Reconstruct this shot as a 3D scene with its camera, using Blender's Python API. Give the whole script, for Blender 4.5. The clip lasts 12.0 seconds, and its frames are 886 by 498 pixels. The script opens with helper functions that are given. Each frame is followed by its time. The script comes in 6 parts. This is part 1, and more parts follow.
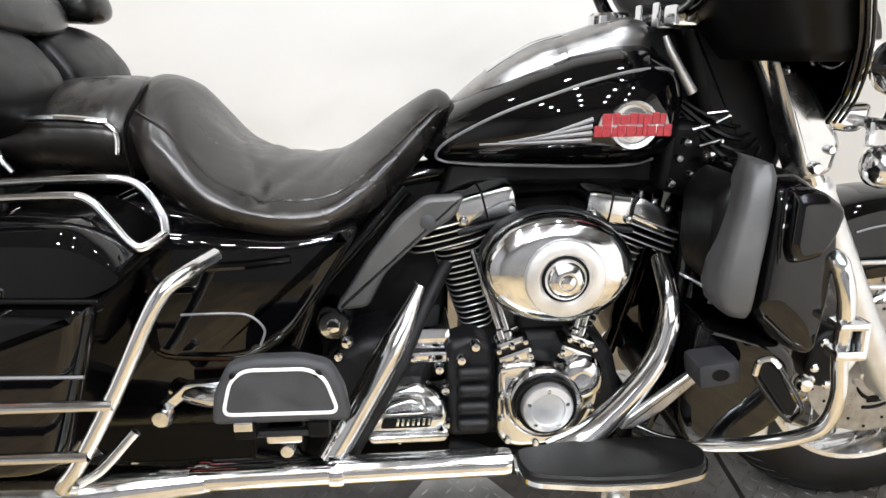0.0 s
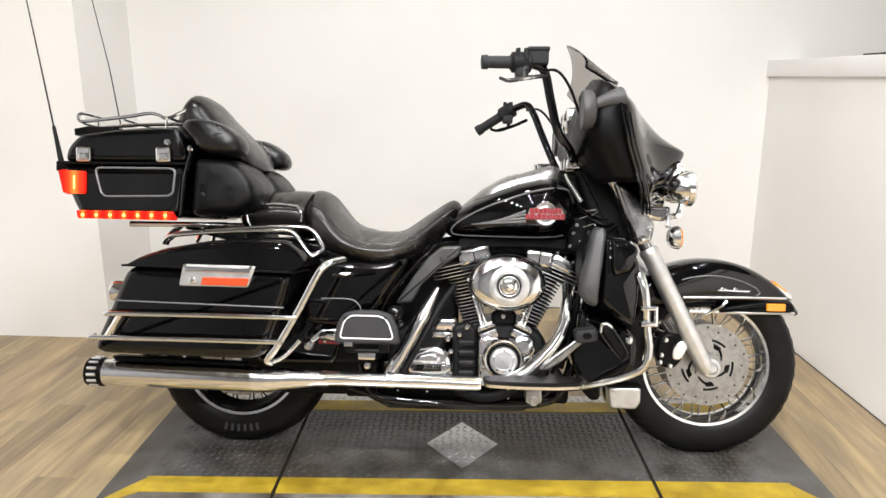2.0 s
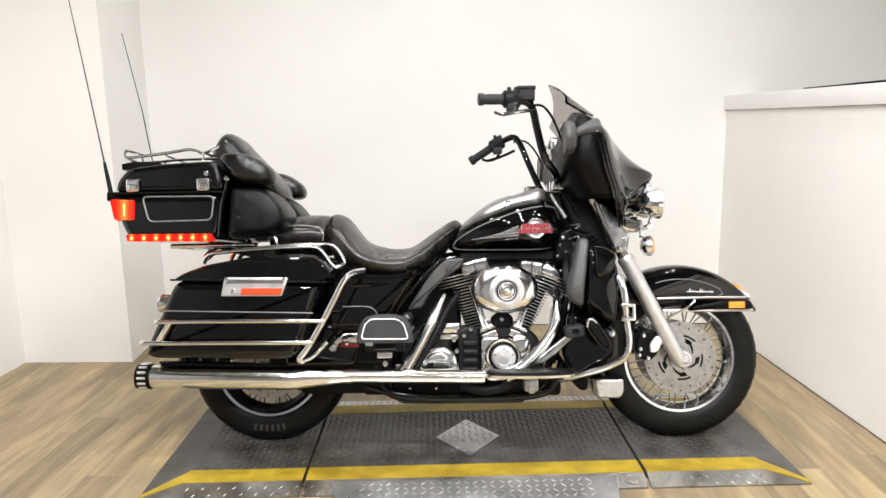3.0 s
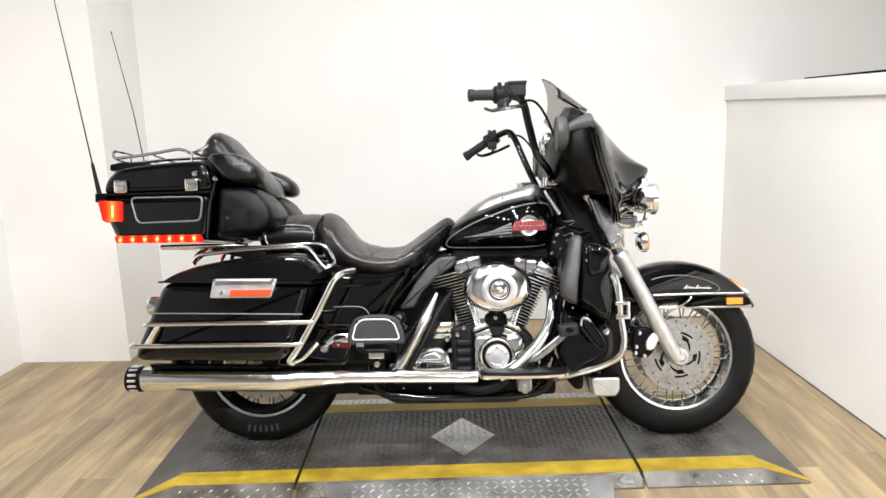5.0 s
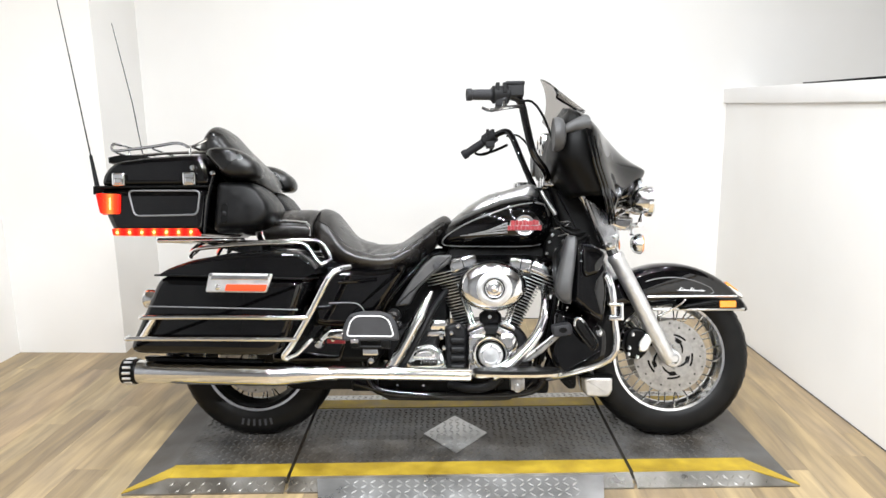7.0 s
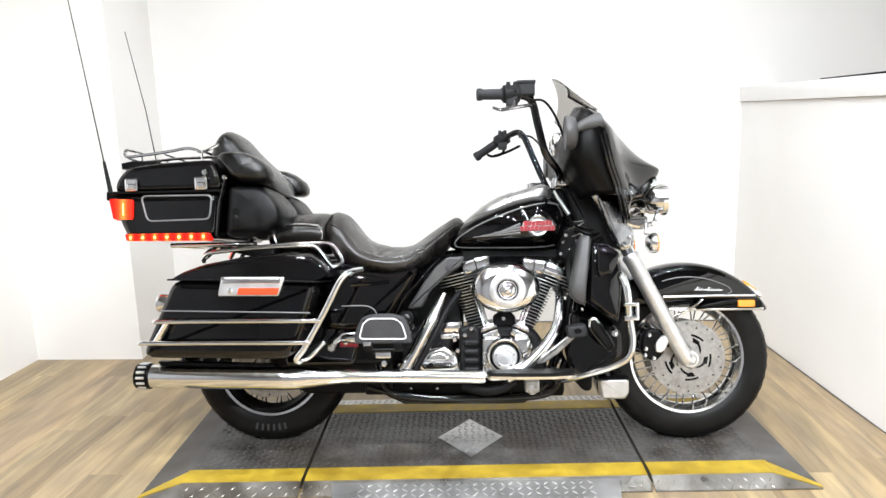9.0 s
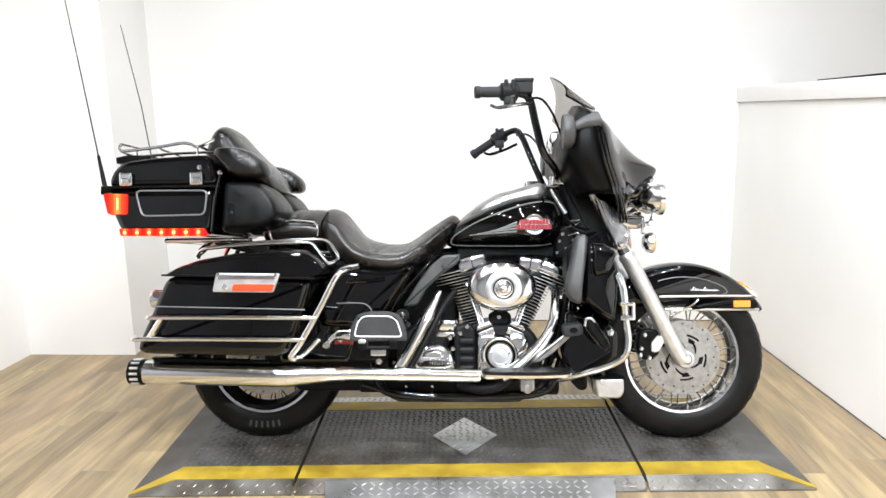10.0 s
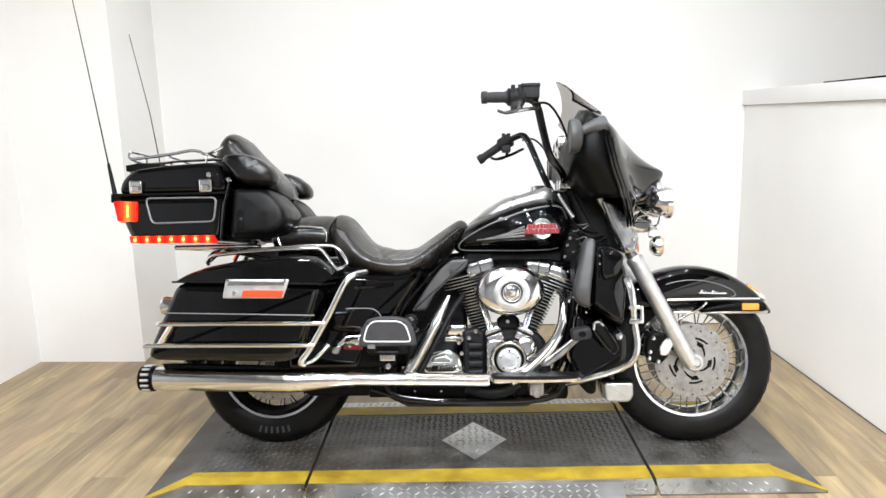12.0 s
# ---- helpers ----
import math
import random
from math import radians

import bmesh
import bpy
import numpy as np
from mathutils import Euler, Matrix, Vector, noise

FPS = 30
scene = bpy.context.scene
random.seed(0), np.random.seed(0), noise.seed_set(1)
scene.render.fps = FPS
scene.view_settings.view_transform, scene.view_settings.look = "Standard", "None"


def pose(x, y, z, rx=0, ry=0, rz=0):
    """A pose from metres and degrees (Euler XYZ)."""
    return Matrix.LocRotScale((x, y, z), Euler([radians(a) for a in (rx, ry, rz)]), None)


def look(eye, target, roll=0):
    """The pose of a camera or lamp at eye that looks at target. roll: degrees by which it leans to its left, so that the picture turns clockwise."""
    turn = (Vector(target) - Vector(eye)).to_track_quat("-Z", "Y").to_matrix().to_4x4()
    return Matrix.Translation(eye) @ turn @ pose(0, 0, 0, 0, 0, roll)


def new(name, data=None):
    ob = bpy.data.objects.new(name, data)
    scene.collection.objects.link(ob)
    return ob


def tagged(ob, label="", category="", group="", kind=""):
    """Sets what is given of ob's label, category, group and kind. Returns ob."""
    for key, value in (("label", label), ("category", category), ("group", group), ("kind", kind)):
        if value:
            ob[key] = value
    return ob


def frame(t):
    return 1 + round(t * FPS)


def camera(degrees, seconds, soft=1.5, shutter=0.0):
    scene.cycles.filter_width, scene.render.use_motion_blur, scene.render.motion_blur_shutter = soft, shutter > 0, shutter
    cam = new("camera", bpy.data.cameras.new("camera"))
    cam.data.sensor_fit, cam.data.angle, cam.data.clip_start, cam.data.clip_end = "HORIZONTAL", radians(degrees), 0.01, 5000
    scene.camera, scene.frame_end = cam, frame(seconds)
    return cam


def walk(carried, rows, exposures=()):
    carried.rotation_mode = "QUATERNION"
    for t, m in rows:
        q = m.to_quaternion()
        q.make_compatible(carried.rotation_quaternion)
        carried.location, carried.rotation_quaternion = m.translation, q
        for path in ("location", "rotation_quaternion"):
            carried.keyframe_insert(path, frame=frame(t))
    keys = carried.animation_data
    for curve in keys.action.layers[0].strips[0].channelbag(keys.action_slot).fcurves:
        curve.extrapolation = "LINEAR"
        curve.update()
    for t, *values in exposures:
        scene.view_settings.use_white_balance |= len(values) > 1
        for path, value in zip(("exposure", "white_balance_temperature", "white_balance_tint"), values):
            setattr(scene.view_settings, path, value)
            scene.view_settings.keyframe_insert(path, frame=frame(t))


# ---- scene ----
cam = camera(64.4, 12.0)
PATH = [
    (0, (-0.2025, -1.0717, 1.2059), (-0.1140, 0.6148, 0.3069), 0.44),
    (0.5, (-0.0688, -1.4482, 1.2447), (-0.0959, 0.3344, 0.5348), 0.33),
    (1, (-0.0761, -1.7957, 1.2670), (-0.1023, 0.0458, 0.7258), -0.70),
    (1.5, (-0.0684, -2.0597, 1.2764), (-0.1654, -0.2072, 0.7810), -1.32),
    (2, (-0.0230, -2.2608, 1.2864), (-0.1517, -0.4003, 0.8314), 0.00),
    (2.5, (-0.0547, -2.4624, 1.2912), (-0.1757, -0.5904, 0.8813), -1.10),
    (3, (-0.0950, -2.6170, 1.2605), (-0.1670, -0.7296, 0.9158), -1.10),
    (3.2, (-0.0826, -2.6208, 1.2806), (-0.1469, -0.7363, 0.9197), -0.70),
    (5, (-0.0374, -2.5757, 1.2826), (-0.1315, -0.6941, 0.9120), -1.80),
    (5.5, (-0.0374, -2.5882, 1.2787), (-0.1430, -0.7066, 0.9091), -1.10),
    (6, (-0.0278, -2.5958, 1.2806), (-0.1363, -0.7133, 0.9187), -1.70),
    (6.5, (-0.0269, -2.5920, 1.2768), (-0.1238, -0.7104, 0.9082), -1.20),
    (6.7, (-0.0269, -2.5891, 1.2912), (-0.1152, -0.7094, 0.9101), -0.80),
    (8.3, (-0.0048, -2.5718, 1.2701), (-0.1392, -0.6922, 0.9053), -1.30),
    (8.5, (-0.0115, -2.5718, 1.2672), (-0.1594, -0.6941, 0.8947), -1.30),
    (9, (-0.0096, -2.5690, 1.2672), (-0.1469, -0.6883, 0.9072), -1.70),
    (9.5, (-0.0077, -2.5632, 1.2672), (-0.1363, -0.6835, 0.8986), -1.10),
    (10, (-0.0144, -2.5603, 1.2662), (-0.1382, -0.6797, 0.8995), -1.10),
    (10.5, (-0.0192, -2.5555, 1.2653), (-0.1469, -0.6758, 0.8976), -1.30),
    (11, (-0.0221, -2.5584, 1.2691), (-0.1574, -0.6778, 0.9062), -1.30),
    (11.5, (-0.0202, -2.5632, 1.2682), (-0.1670, -0.6816, 0.9120), -1.40),
    (12, (-0.0250, -2.5699, 1.2672), (-0.1622, -0.6883, 0.9149), -1.60),
]
EXPOSURES = [(0.0, -0.12, 6130, 9), (0.5, -0.22, 6320, 10), (1.0, -0.22, 6400, 10), (2.5, -0.27, 6420, 9), (3.2, -0.22, 6400, 9), (5.0, -0.17, 6280, 9), (6.5, -0.10, 6150, 8), (8.5, 0.06, 6050, 8), (10.5, 0.03, 6050, 8), (11.5, -0.06, 6070, 8), (12.0, -0.10, 6080, 8)]
walk(cam, [(t, look(eye, target, roll)) for t, eye, target, roll in PATH], EXPOSURES)

# ---------------------------------------------------------------- light
world = bpy.data.worlds.new("world")
scene.world = world
world.use_nodes = True
world.node_tree.nodes["Background"].inputs[0].default_value = (1.0, 0.97, 0.93, 1)
world.node_tree.nodes["Background"].inputs[1].default_value = 0.02

CEILING = 3.0


def ceiling_lamp(x, y, watts, colour=(1.0, 0.985, 0.975)):
    """One small round downlight of the rows over the bay."""
    data = bpy.data.lights.new("ceiling_lamp", "AREA")
    data.shape, data.size, data.energy, data.color, data.spread = "DISK", 0.09, watts, colour, radians(174)
    ob = new("ceiling_lamp", data)
    ob.matrix_world = pose(x, y, CEILING - 0.03)
    return ob


for ly, watts in ((-4.1, 37), (-2.95, 33), (-1.8, 24.5), (-0.7, 14.5), (0.5, 7)):
    for lx in (-1.15, -0.35, 0.45, 1.25):
        ceiling_lamp(lx, ly, watts)


# ---------------------------------------------------------------- materials
def material(name, colour, rough=0.5, metal=0.0, coat=0.0, **more):
    m = bpy.data.materials.new(name)
    m.use_nodes = True
    b = m.node_tree.nodes["Principled BSDF"]
    b.inputs["Base Color"].default_value = (*colour, 1)
    b.inputs["Roughness"].default_value = rough
    b.inputs["Metallic"].default_value = metal
    b.inputs["Coat Weight"].default_value = coat
    b.inputs["Coat Roughness"].default_value = 0.04
    for key, value in more.items():
        b.inputs[key.replace("_", " ")].default_value = value
    return m


def nodes_of(m):
    return m.node_tree.nodes, m.node_tree.links, m.node_tree.nodes["Principled BSDF"]


def grain(m, scale, dark, light, rough=None, bump=0.0, bump_scale=None, stretch=(1, 1, 1), detail=6):
    """Noise in the base colour, the roughness and the relief."""
    n, l, b = nodes_of(m)
    co = n.new("ShaderNodeTexCoord")
    mp = n.new("ShaderNodeMapping")
    mp.inputs["Scale"].default_value = stretch
    l.new(co.outputs["Object"], mp.inputs[0])
    tx = n.new("ShaderNodeTexNoise")
    tx.inputs["Scale"].default_value, tx.inputs["Detail"].default_value = scale, detail
    l.new(mp.outputs[0], tx.inputs["Vector"])
    cr = n.new("ShaderNodeValToRGB")
    cr.color_ramp.elements[0].color, cr.color_ramp.elements[1].color = (*dark, 1), (*light, 1)
    cr.color_ramp.elements[0].position, cr.color_ramp.elements[1].position = 0.3, 0.7
    l.new(tx.outputs["Fac"], cr.inputs[0])
    l.new(cr.outputs[0], b.inputs["Base Color"])
    if rough:
        mr = n.new("ShaderNodeMapRange")
        mr.inputs[1].default_value, mr.inputs[2].default_value = 0.3, 0.7
        mr.inputs[3].default_value, mr.inputs[4].default_value = rough
        l.new(tx.outputs["Fac"], mr.inputs[0])
        l.new(mr.outputs[0], b.inputs["Roughness"])
    if bump:
        t2 = n.new("ShaderNodeTexNoise")
        t2.inputs["Scale"].default_value, t2.inputs["Detail"].default_value = bump_scale or scale * 4, 4
        l.new(mp.outputs[0], t2.inputs["Vector"])
        bp = n.new("ShaderNodeBump")
        bp.inputs["Strength"].default_value, bp.inputs["Distance"].default_value = bump, 0.002
        l.new(t2.outputs["Fac"], bp.inputs["Height"])
        l.new(bp.outputs[0], b.inputs["Normal"])
    return m


PAINT = material("black_paint", (0.0012, 0.0012, 0.0014), 0.05, Specular_IOR_Level=0.5)
grain(PAINT, 3, (0.0008, 0.0008, 0.001), (0.0016, 0.0016, 0.0019), (0.012, 0.03))
SATIN = grain(material("satin_black", (0.005, 0.005, 0.005), 0.4, Specular_IOR_Level=0.15), 20, (0.001, 0.001, 0.001), (0.0024, 0.0024, 0.0024), (0.32, 0.5))
ENGINE = grain(material("engine_black", (0.02, 0.02, 0.022), 0.5, Specular_IOR_Level=0.25), 60, (0.003, 0.003, 0.0034), (0.008, 0.008, 0.009), (0.42, 0.6), 0.3, 400)
# black vinyl; its brownish paler tone is the seat's warm sheen, put into colour
LEATHER = grain(material("black_vinyl_warm_sheen", (0.008, 0.0075, 0.007), 0.34, Specular_IOR_Level=0.9), 9, (0.0038, 0.0033, 0.003), (0.012, 0.0098, 0.008), (0.2, 0.38), 0.06, 300)


def creases(m, scale, strength, stretch):
    """Soft folds under the fine relief."""
    n, l, b = nodes_of(m)
    fine = b.inputs["Normal"].links[0].from_node
    co = n.new("ShaderNodeTexCoord")
    mp = n.new("ShaderNodeMapping")
    mp.inputs["Scale"].default_value = stretch
    tx = n.new("ShaderNodeTexNoise")
    tx.inputs["Scale"].default_value, tx.inputs["Detail"].default_value, tx.inputs["Distortion"].default_value = scale, 3, 0.8
    bp = n.new("ShaderNodeBump")
    bp.inputs["Strength"].default_value, bp.inputs["Distance"].default_value = strength, 0.012
    l.new(co.outputs["Object"], mp.inputs[0])
    l.new(mp.outputs[0], tx.inputs["Vector"])
    l.new(tx.outputs["Fac"], bp.inputs["Height"])
    l.new(bp.outputs[0], fine.inputs["Normal"])


CUSHION = grain(material("black_cushion_vinyl", (0.008, 0.0075, 0.007), 0.4, Specular_IOR_Level=0.55), 9, (0.0022, 0.0021, 0.002), (0.005, 0.0047, 0.0044), (0.2, 0.36), 0.06, 300)
creases(CUSHION, 5, 0.7, (1.6, 0.7, 1.2))
creases(LEATHER, 5, 0.9, (1.6, 0.7, 1.2))
PLASTIC = grain(material("grey_plastic", (0.05, 0.05, 0.055), 0.55, Specular_IOR_Level=0.25), 12, (0.015, 0.015, 0.0165), (0.028, 0.028, 0.031), (0.48, 0.62), 0.2, 600)
RUBBER = grain(material("tyre_rubber", (0.014, 0.014, 0.014), 0.6, Specular_IOR_Level=0.2), 14, (0.0028, 0.0028, 0.0028), (0.007, 0.0067, 0.0064), (0.32, 0.52), 0.15, 300)
SHIELD_GREY = grain(material("satin_grey", (0.09, 0.09, 0.092), 0.42, 0.1), 9, (0.035, 0.035, 0.0365), (0.07, 0.069, 0.068), (0.34, 0.48), 0.1, 500)
POD = grain(material("pod_vinyl", (0.01, 0.01, 0.01), 0.4, Specular_IOR_Level=0.3), 30, (0.0022, 0.0022, 0.0024), (0.005, 0.005, 0.0053), (0.3, 0.45), 0.2, 500)
PAD = grain(material("ribbed_rubber", (0.06, 0.06, 0.065), 0.65), 25, (0.02, 0.02, 0.022), (0.036, 0.036, 0.039), (0.55, 0.75), 0.2, 500)
CHROME = grain(material("chrome", (0.8, 0.81, 0.82), 0.08, 1.0), 40, (0.77, 0.785, 0.80), (0.86, 0.865, 0.87), (0.05, 0.16), 0.04, 90)
ALUMINIUM = grain(material("brushed_aluminium", (0.7, 0.7, 0.7), 0.34, 0.9), 30, (0.66, 0.66, 0.66), (0.8, 0.8, 0.8), (0.28, 0.42))
STEEL = grain(material("disc_steel", (0.5, 0.5, 0.5), 0.33, 1.0), 40, (0.34, 0.34, 0.34), (0.47, 0.46, 0.45), (0.26, 0.4))
DISC = grain(material("worn_disc_steel", (0.4, 0.39, 0.37), 0.4, 1.0), 60, (0.30, 0.295, 0.285), (0.46, 0.45, 0.435), (0.3, 0.5), 0.1, 500)
# chrome whose mottled reflections are partly put into its colour noise
MOTTLED_CHROME = grain(material("mottled_reflection_chrome", (0.7, 0.7, 0.7), 0.24, 1.0), 14, (0.5, 0.5, 0.5), (0.82, 0.82, 0.82), (0.14, 0.36), 0.25, 28)
STRIPE = material("silver_stripe", (0.17, 0.17, 0.175), 0.4, 0.3)
WHITE = material("white_lettering", (0.75, 0.75, 0.75), 0.4)
BADGE_RED = grain(material("badge_red", (0.4, 0.02, 0.03), 0.35, 0.0, 0.1), 260, (0.17, 0.004, 0.008), (0.34, 0.03, 0.04))


def lit_lens(name, centre, period, strength):
    """A red lens with a bulb behind it every period along its length."""
    m = material(name, (0.12, 0.003, 0.002), 0.3, 0, 0.0, Specular_IOR_Level=0.2)
    n, l, b = nodes_of(m)
    co = n.new("ShaderNodeTexCoord")
    sep = n.new("ShaderNodeSeparateXYZ")
    l.new(co.outputs["Object"], sep.inputs[0])
    last = sep.outputs[0]
    for kind, value in (("SUBTRACT", centre), ("DIVIDE", period), ("ADD", 0.5), ("FRACT", 0.0), ("SUBTRACT", 0.5), ("ABSOLUTE", 0.0)):
        step = n.new("ShaderNodeMath")
        step.operation = kind
        step.inputs[1].default_value = value
        l.new(last, step.inputs[0])
        last = step.outputs[0]
    cr = n.new("ShaderNodeValToRGB")
    cr.color_ramp.elements[0].position, cr.color_ramp.elements[0].color = 0.02, (1.0, 0.30, 0.05, 1)
    cr.color_ramp.elements[1].position, cr.color_ramp.elements[1].color = 0.5, (0.42, 0.006, 0.002, 1)
    cr.color_ramp.elements.new(0.16).color = (1.0, 0.075, 0.014, 1)
    cr.color_ramp.elements.new(0.32).color = (0.85, 0.016, 0.005, 1)
    l.new(last, cr.inputs[0])
    l.new(cr.outputs[0], b.inputs["Emission Color"])
    b.inputs["Emission Strength"].default_value = strength
    return m


RED_LENS = lit_lens("lit_lamp_bar", -1.283, 0.0445, 1.6)
TAIL_LENS = lit_lens("lit_tail_lens", -1.307, 0.10, 1.5)
LED = material("lit_led", (1, 0.3, 0.1), 0.3, 0, 0, Emission_Color=(1.0, 0.36, 0.07, 1), Emission_Strength=6.0)
REFLECTOR = material("red_reflector", (0.75, 0.07, 0.02), 0.2, 0, 0.6)
AMBER = material("amber_lens", (0.85, 0.28, 0.02), 0.2, 0, 0.6)
LAMP_GLASS = material("lamp_glass", (0.9, 0.9, 0.9), 0.05, 0, 0, Transmission_Weight=0.6)
SMOKE = material("smoked_acrylic", (0.42, 0.40, 0.38), 0.03, 0, 0, Transmission_Weight=1.0, IOR=1.03)
YELLOW = grain(material("yellow_paint", (0.5, 0.34, 0.02), 0.55), 18, (0.30, 0.20, 0.010), (0.46, 0.325, 0.022), (0.45, 0.7), 0.3, 120)
TREAD = grain(material("dark_tread", (0.06, 0.058, 0.055), 0.6, Specular_IOR_Level=0.4), 9, (0.045, 0.044, 0.043), (0.105, 0.103, 0.10), (0.34, 0.6), 0.3, 90)
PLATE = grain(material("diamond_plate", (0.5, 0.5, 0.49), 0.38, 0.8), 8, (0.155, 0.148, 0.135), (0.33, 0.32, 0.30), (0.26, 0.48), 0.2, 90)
# paler copy of the plate: glint and light are put into its colour
LIT_PLATE = grain(material("lit_diamond_plate", (0.5, 0.5, 0.49), 0.34, 0.75), 8, (0.36, 0.355, 0.345), (0.58, 0.575, 0.565), (0.24, 0.44), 0.2, 90)
WALL = grain(material("white_wall_paint", (0.86, 0.85, 0.83), 0.75), 1.6, (0.84, 0.83, 0.81), (0.88, 0.87, 0.85), (0.65, 0.85), 0.12, 160)
TRIM = grain(material("white_trim", (0.78, 0.75, 0.71), 0.5), 3, (0.80, 0.785, 0.765), (0.86, 0.845, 0.83), (0.4, 0.6))
# greys of unseen surfaces, picked for what paint and chrome reflect
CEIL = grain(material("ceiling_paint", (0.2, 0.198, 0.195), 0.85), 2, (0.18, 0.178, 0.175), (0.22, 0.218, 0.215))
FAR = grain(material("unseen_room_paint", (0.2, 0.2, 0.205), 0.8), 1.2, (0.17, 0.17, 0.175), (0.23, 0.23, 0.235))


def blotch(m, scale, low, high, tint=(1, 1, 1), stretch=(1, 1, 1)):
    """Broad stains over the base colour."""
    n, l, b = nodes_of(m)
    was = b.inputs["Base Color"].links[0].from_socket
    co = n.new("ShaderNodeTexCoord")
    mp = n.new("ShaderNodeMapping")
    mp.inputs["Scale"].default_value = stretch
    tx = n.new("ShaderNodeTexNoise")
    tx.inputs["Scale"].default_value, tx.inputs["Detail"].default_value, tx.inputs["Distortion"].default_value = scale, 5, 0.5
    cr = n.new("ShaderNodeValToRGB")
    cr.color_ramp.elements[0].position, cr.color_ramp.elements[1].position = 0.35, 0.65
    cr.color_ramp.elements[0].color = tuple(low * c for c in tint) + (1,)
    cr.color_ramp.elements[1].color = (high, high, high, 1)
    mx = n.new("ShaderNodeMix")
    mx.data_type, mx.blend_type = "RGBA", "MULTIPLY"
    mx.inputs["Factor"].default_value = 1.0
    l.new(co.outputs["Object"], mp.inputs[0])
    l.new(mp.outputs[0], tx.inputs["Vector"])
    l.new(tx.outputs["Fac"], cr.inputs[0])
    l.new(was, mx.inputs["A"])
    l.new(cr.outputs[0], mx.inputs["B"])
    l.new(mx.outputs["Result"], b.inputs["Base Color"])


blotch(TREAD, 2.6, 0.58, 1.1, (1.12, 1.0, 0.86))
blotch(TREAD, 11, 0.8, 1.05, (1.05, 1.0, 0.92))
blotch(YELLOW, 5, 0.72, 1.06, (1.0, 0.97, 0.9))
blotch(PLATE, 3, 0.75, 1.1, (1.05, 1.0, 0.92))
blotch(WALL, 0.7, 0.965, 1.0, (1.0, 0.99, 0.975))
blotch(RUBBER, 5, 0.7, 1.1)


def wood():
    """Oak boards: a tone for each board, long streaks along it and broad cloudy stains."""
    m = material("oak_plank", (0.3, 0.22, 0.12), 0.42, Specular_IOR_Level=0.4)
    n, l, b = nodes_of(m)
    co = n.new("ShaderNodeTexCoord")
    info = n.new("ShaderNodeObjectInfo")
    geo = n.new("ShaderNodeNewGeometry")
    mix = n.new("ShaderNodeMath")
    mix.operation = "ADD"
    l.new(info.outputs["Random"], mix.inputs[0])
    l.new(geo.outputs["Random Per Island"], mix.inputs[1])
    pick = n.new("ShaderNodeMath")
    pick.operation = "FRACT"
    l.new(mix.outputs[0], pick.inputs[0])
    shift = n.new("ShaderNodeVectorMath")
    shift.operation = "SCALE"
    shift.inputs[0].default_value = (3.1, 17.0, 5.0)
    l.new(mix.outputs[0], shift.inputs["Scale"])
    add = n.new("ShaderNodeVectorMath")
    l.new(co.outputs["Object"], add.inputs[0])
    l.new(shift.outputs[0], add.inputs[1])

    def noise(stretch, scale, distortion, source):
        mp = n.new("ShaderNodeMapping")
        mp.inputs["Scale"].default_value = stretch
        l.new(source, mp.inputs[0])
        tx = n.new("ShaderNodeTexNoise")
        tx.inputs["Scale"].default_value, tx.inputs["Detail"].default_value, tx.inputs["Distortion"].default_value = scale, 7, distortion
        l.new(mp.outputs[0], tx.inputs["Vector"])
        return tx

    streak = noise((14, 1.1, 1), 1.9, 0.7, add.outputs[0])
    cloud = noise((5, 1.3, 1), 1.3, 1.2, add.outputs[0])
    tone = n.new("ShaderNodeValToRGB")
    ramp = tone.color_ramp
    ramp.elements[0].position, ramp.elements[0].color = 0.0, (0.27, 0.205, 0.122, 1)
    ramp.elements[1].position, ramp.elements[1].color = 1.0, (0.42, 0.325, 0.18, 1)
    for at, colour in ((0.3, (0.33, 0.255, 0.152, 1)), (0.55, (0.37, 0.278, 0.172, 1)), (0.75, (0.40, 0.312, 0.185, 1))):
        ramp.elements.new(at).color = colour
    l.new(pick.outputs[0], tone.inputs[0])
    last = tone.outputs[0]
    for tx, low, high in ((streak, (0.72, 0.71, 0.70, 1), (1.10, 1.08, 1.04, 1)), (cloud, (0.74, 0.75, 0.80, 1), (1.12, 1.10, 1.02, 1))):
        cr = n.new("ShaderNodeValToRGB")
        cr.color_ramp.elements[0].position, cr.color_ramp.elements[1].position = 0.34, 0.66
        cr.color_ramp.elements[0].color, cr.color_ramp.elements[1].color = low, high
        l.new(tx.outputs["Fac"], cr.inputs[0])
        mx = n.new("ShaderNodeMix")
        mx.data_type, mx.blend_type = "RGBA", "MULTIPLY"
        mx.inputs["Factor"].default_value = 1.0
        l.new(last, mx.inputs["A"])
        l.new(cr.outputs[0], mx.inputs["B"])
        last = mx.outputs["Result"]
    l.new(last, b.inputs["Base Color"])
    bp = n.new("ShaderNodeBump")
    bp.inputs["Strength"].default_value, bp.inputs["Distance"].default_value = 0.2, 0.002
    l.new(streak.outputs["Fac"], bp.inputs["Height"])
    l.new(bp.outputs[0], b.inputs["Normal"])
    return m


WOOD = wood()


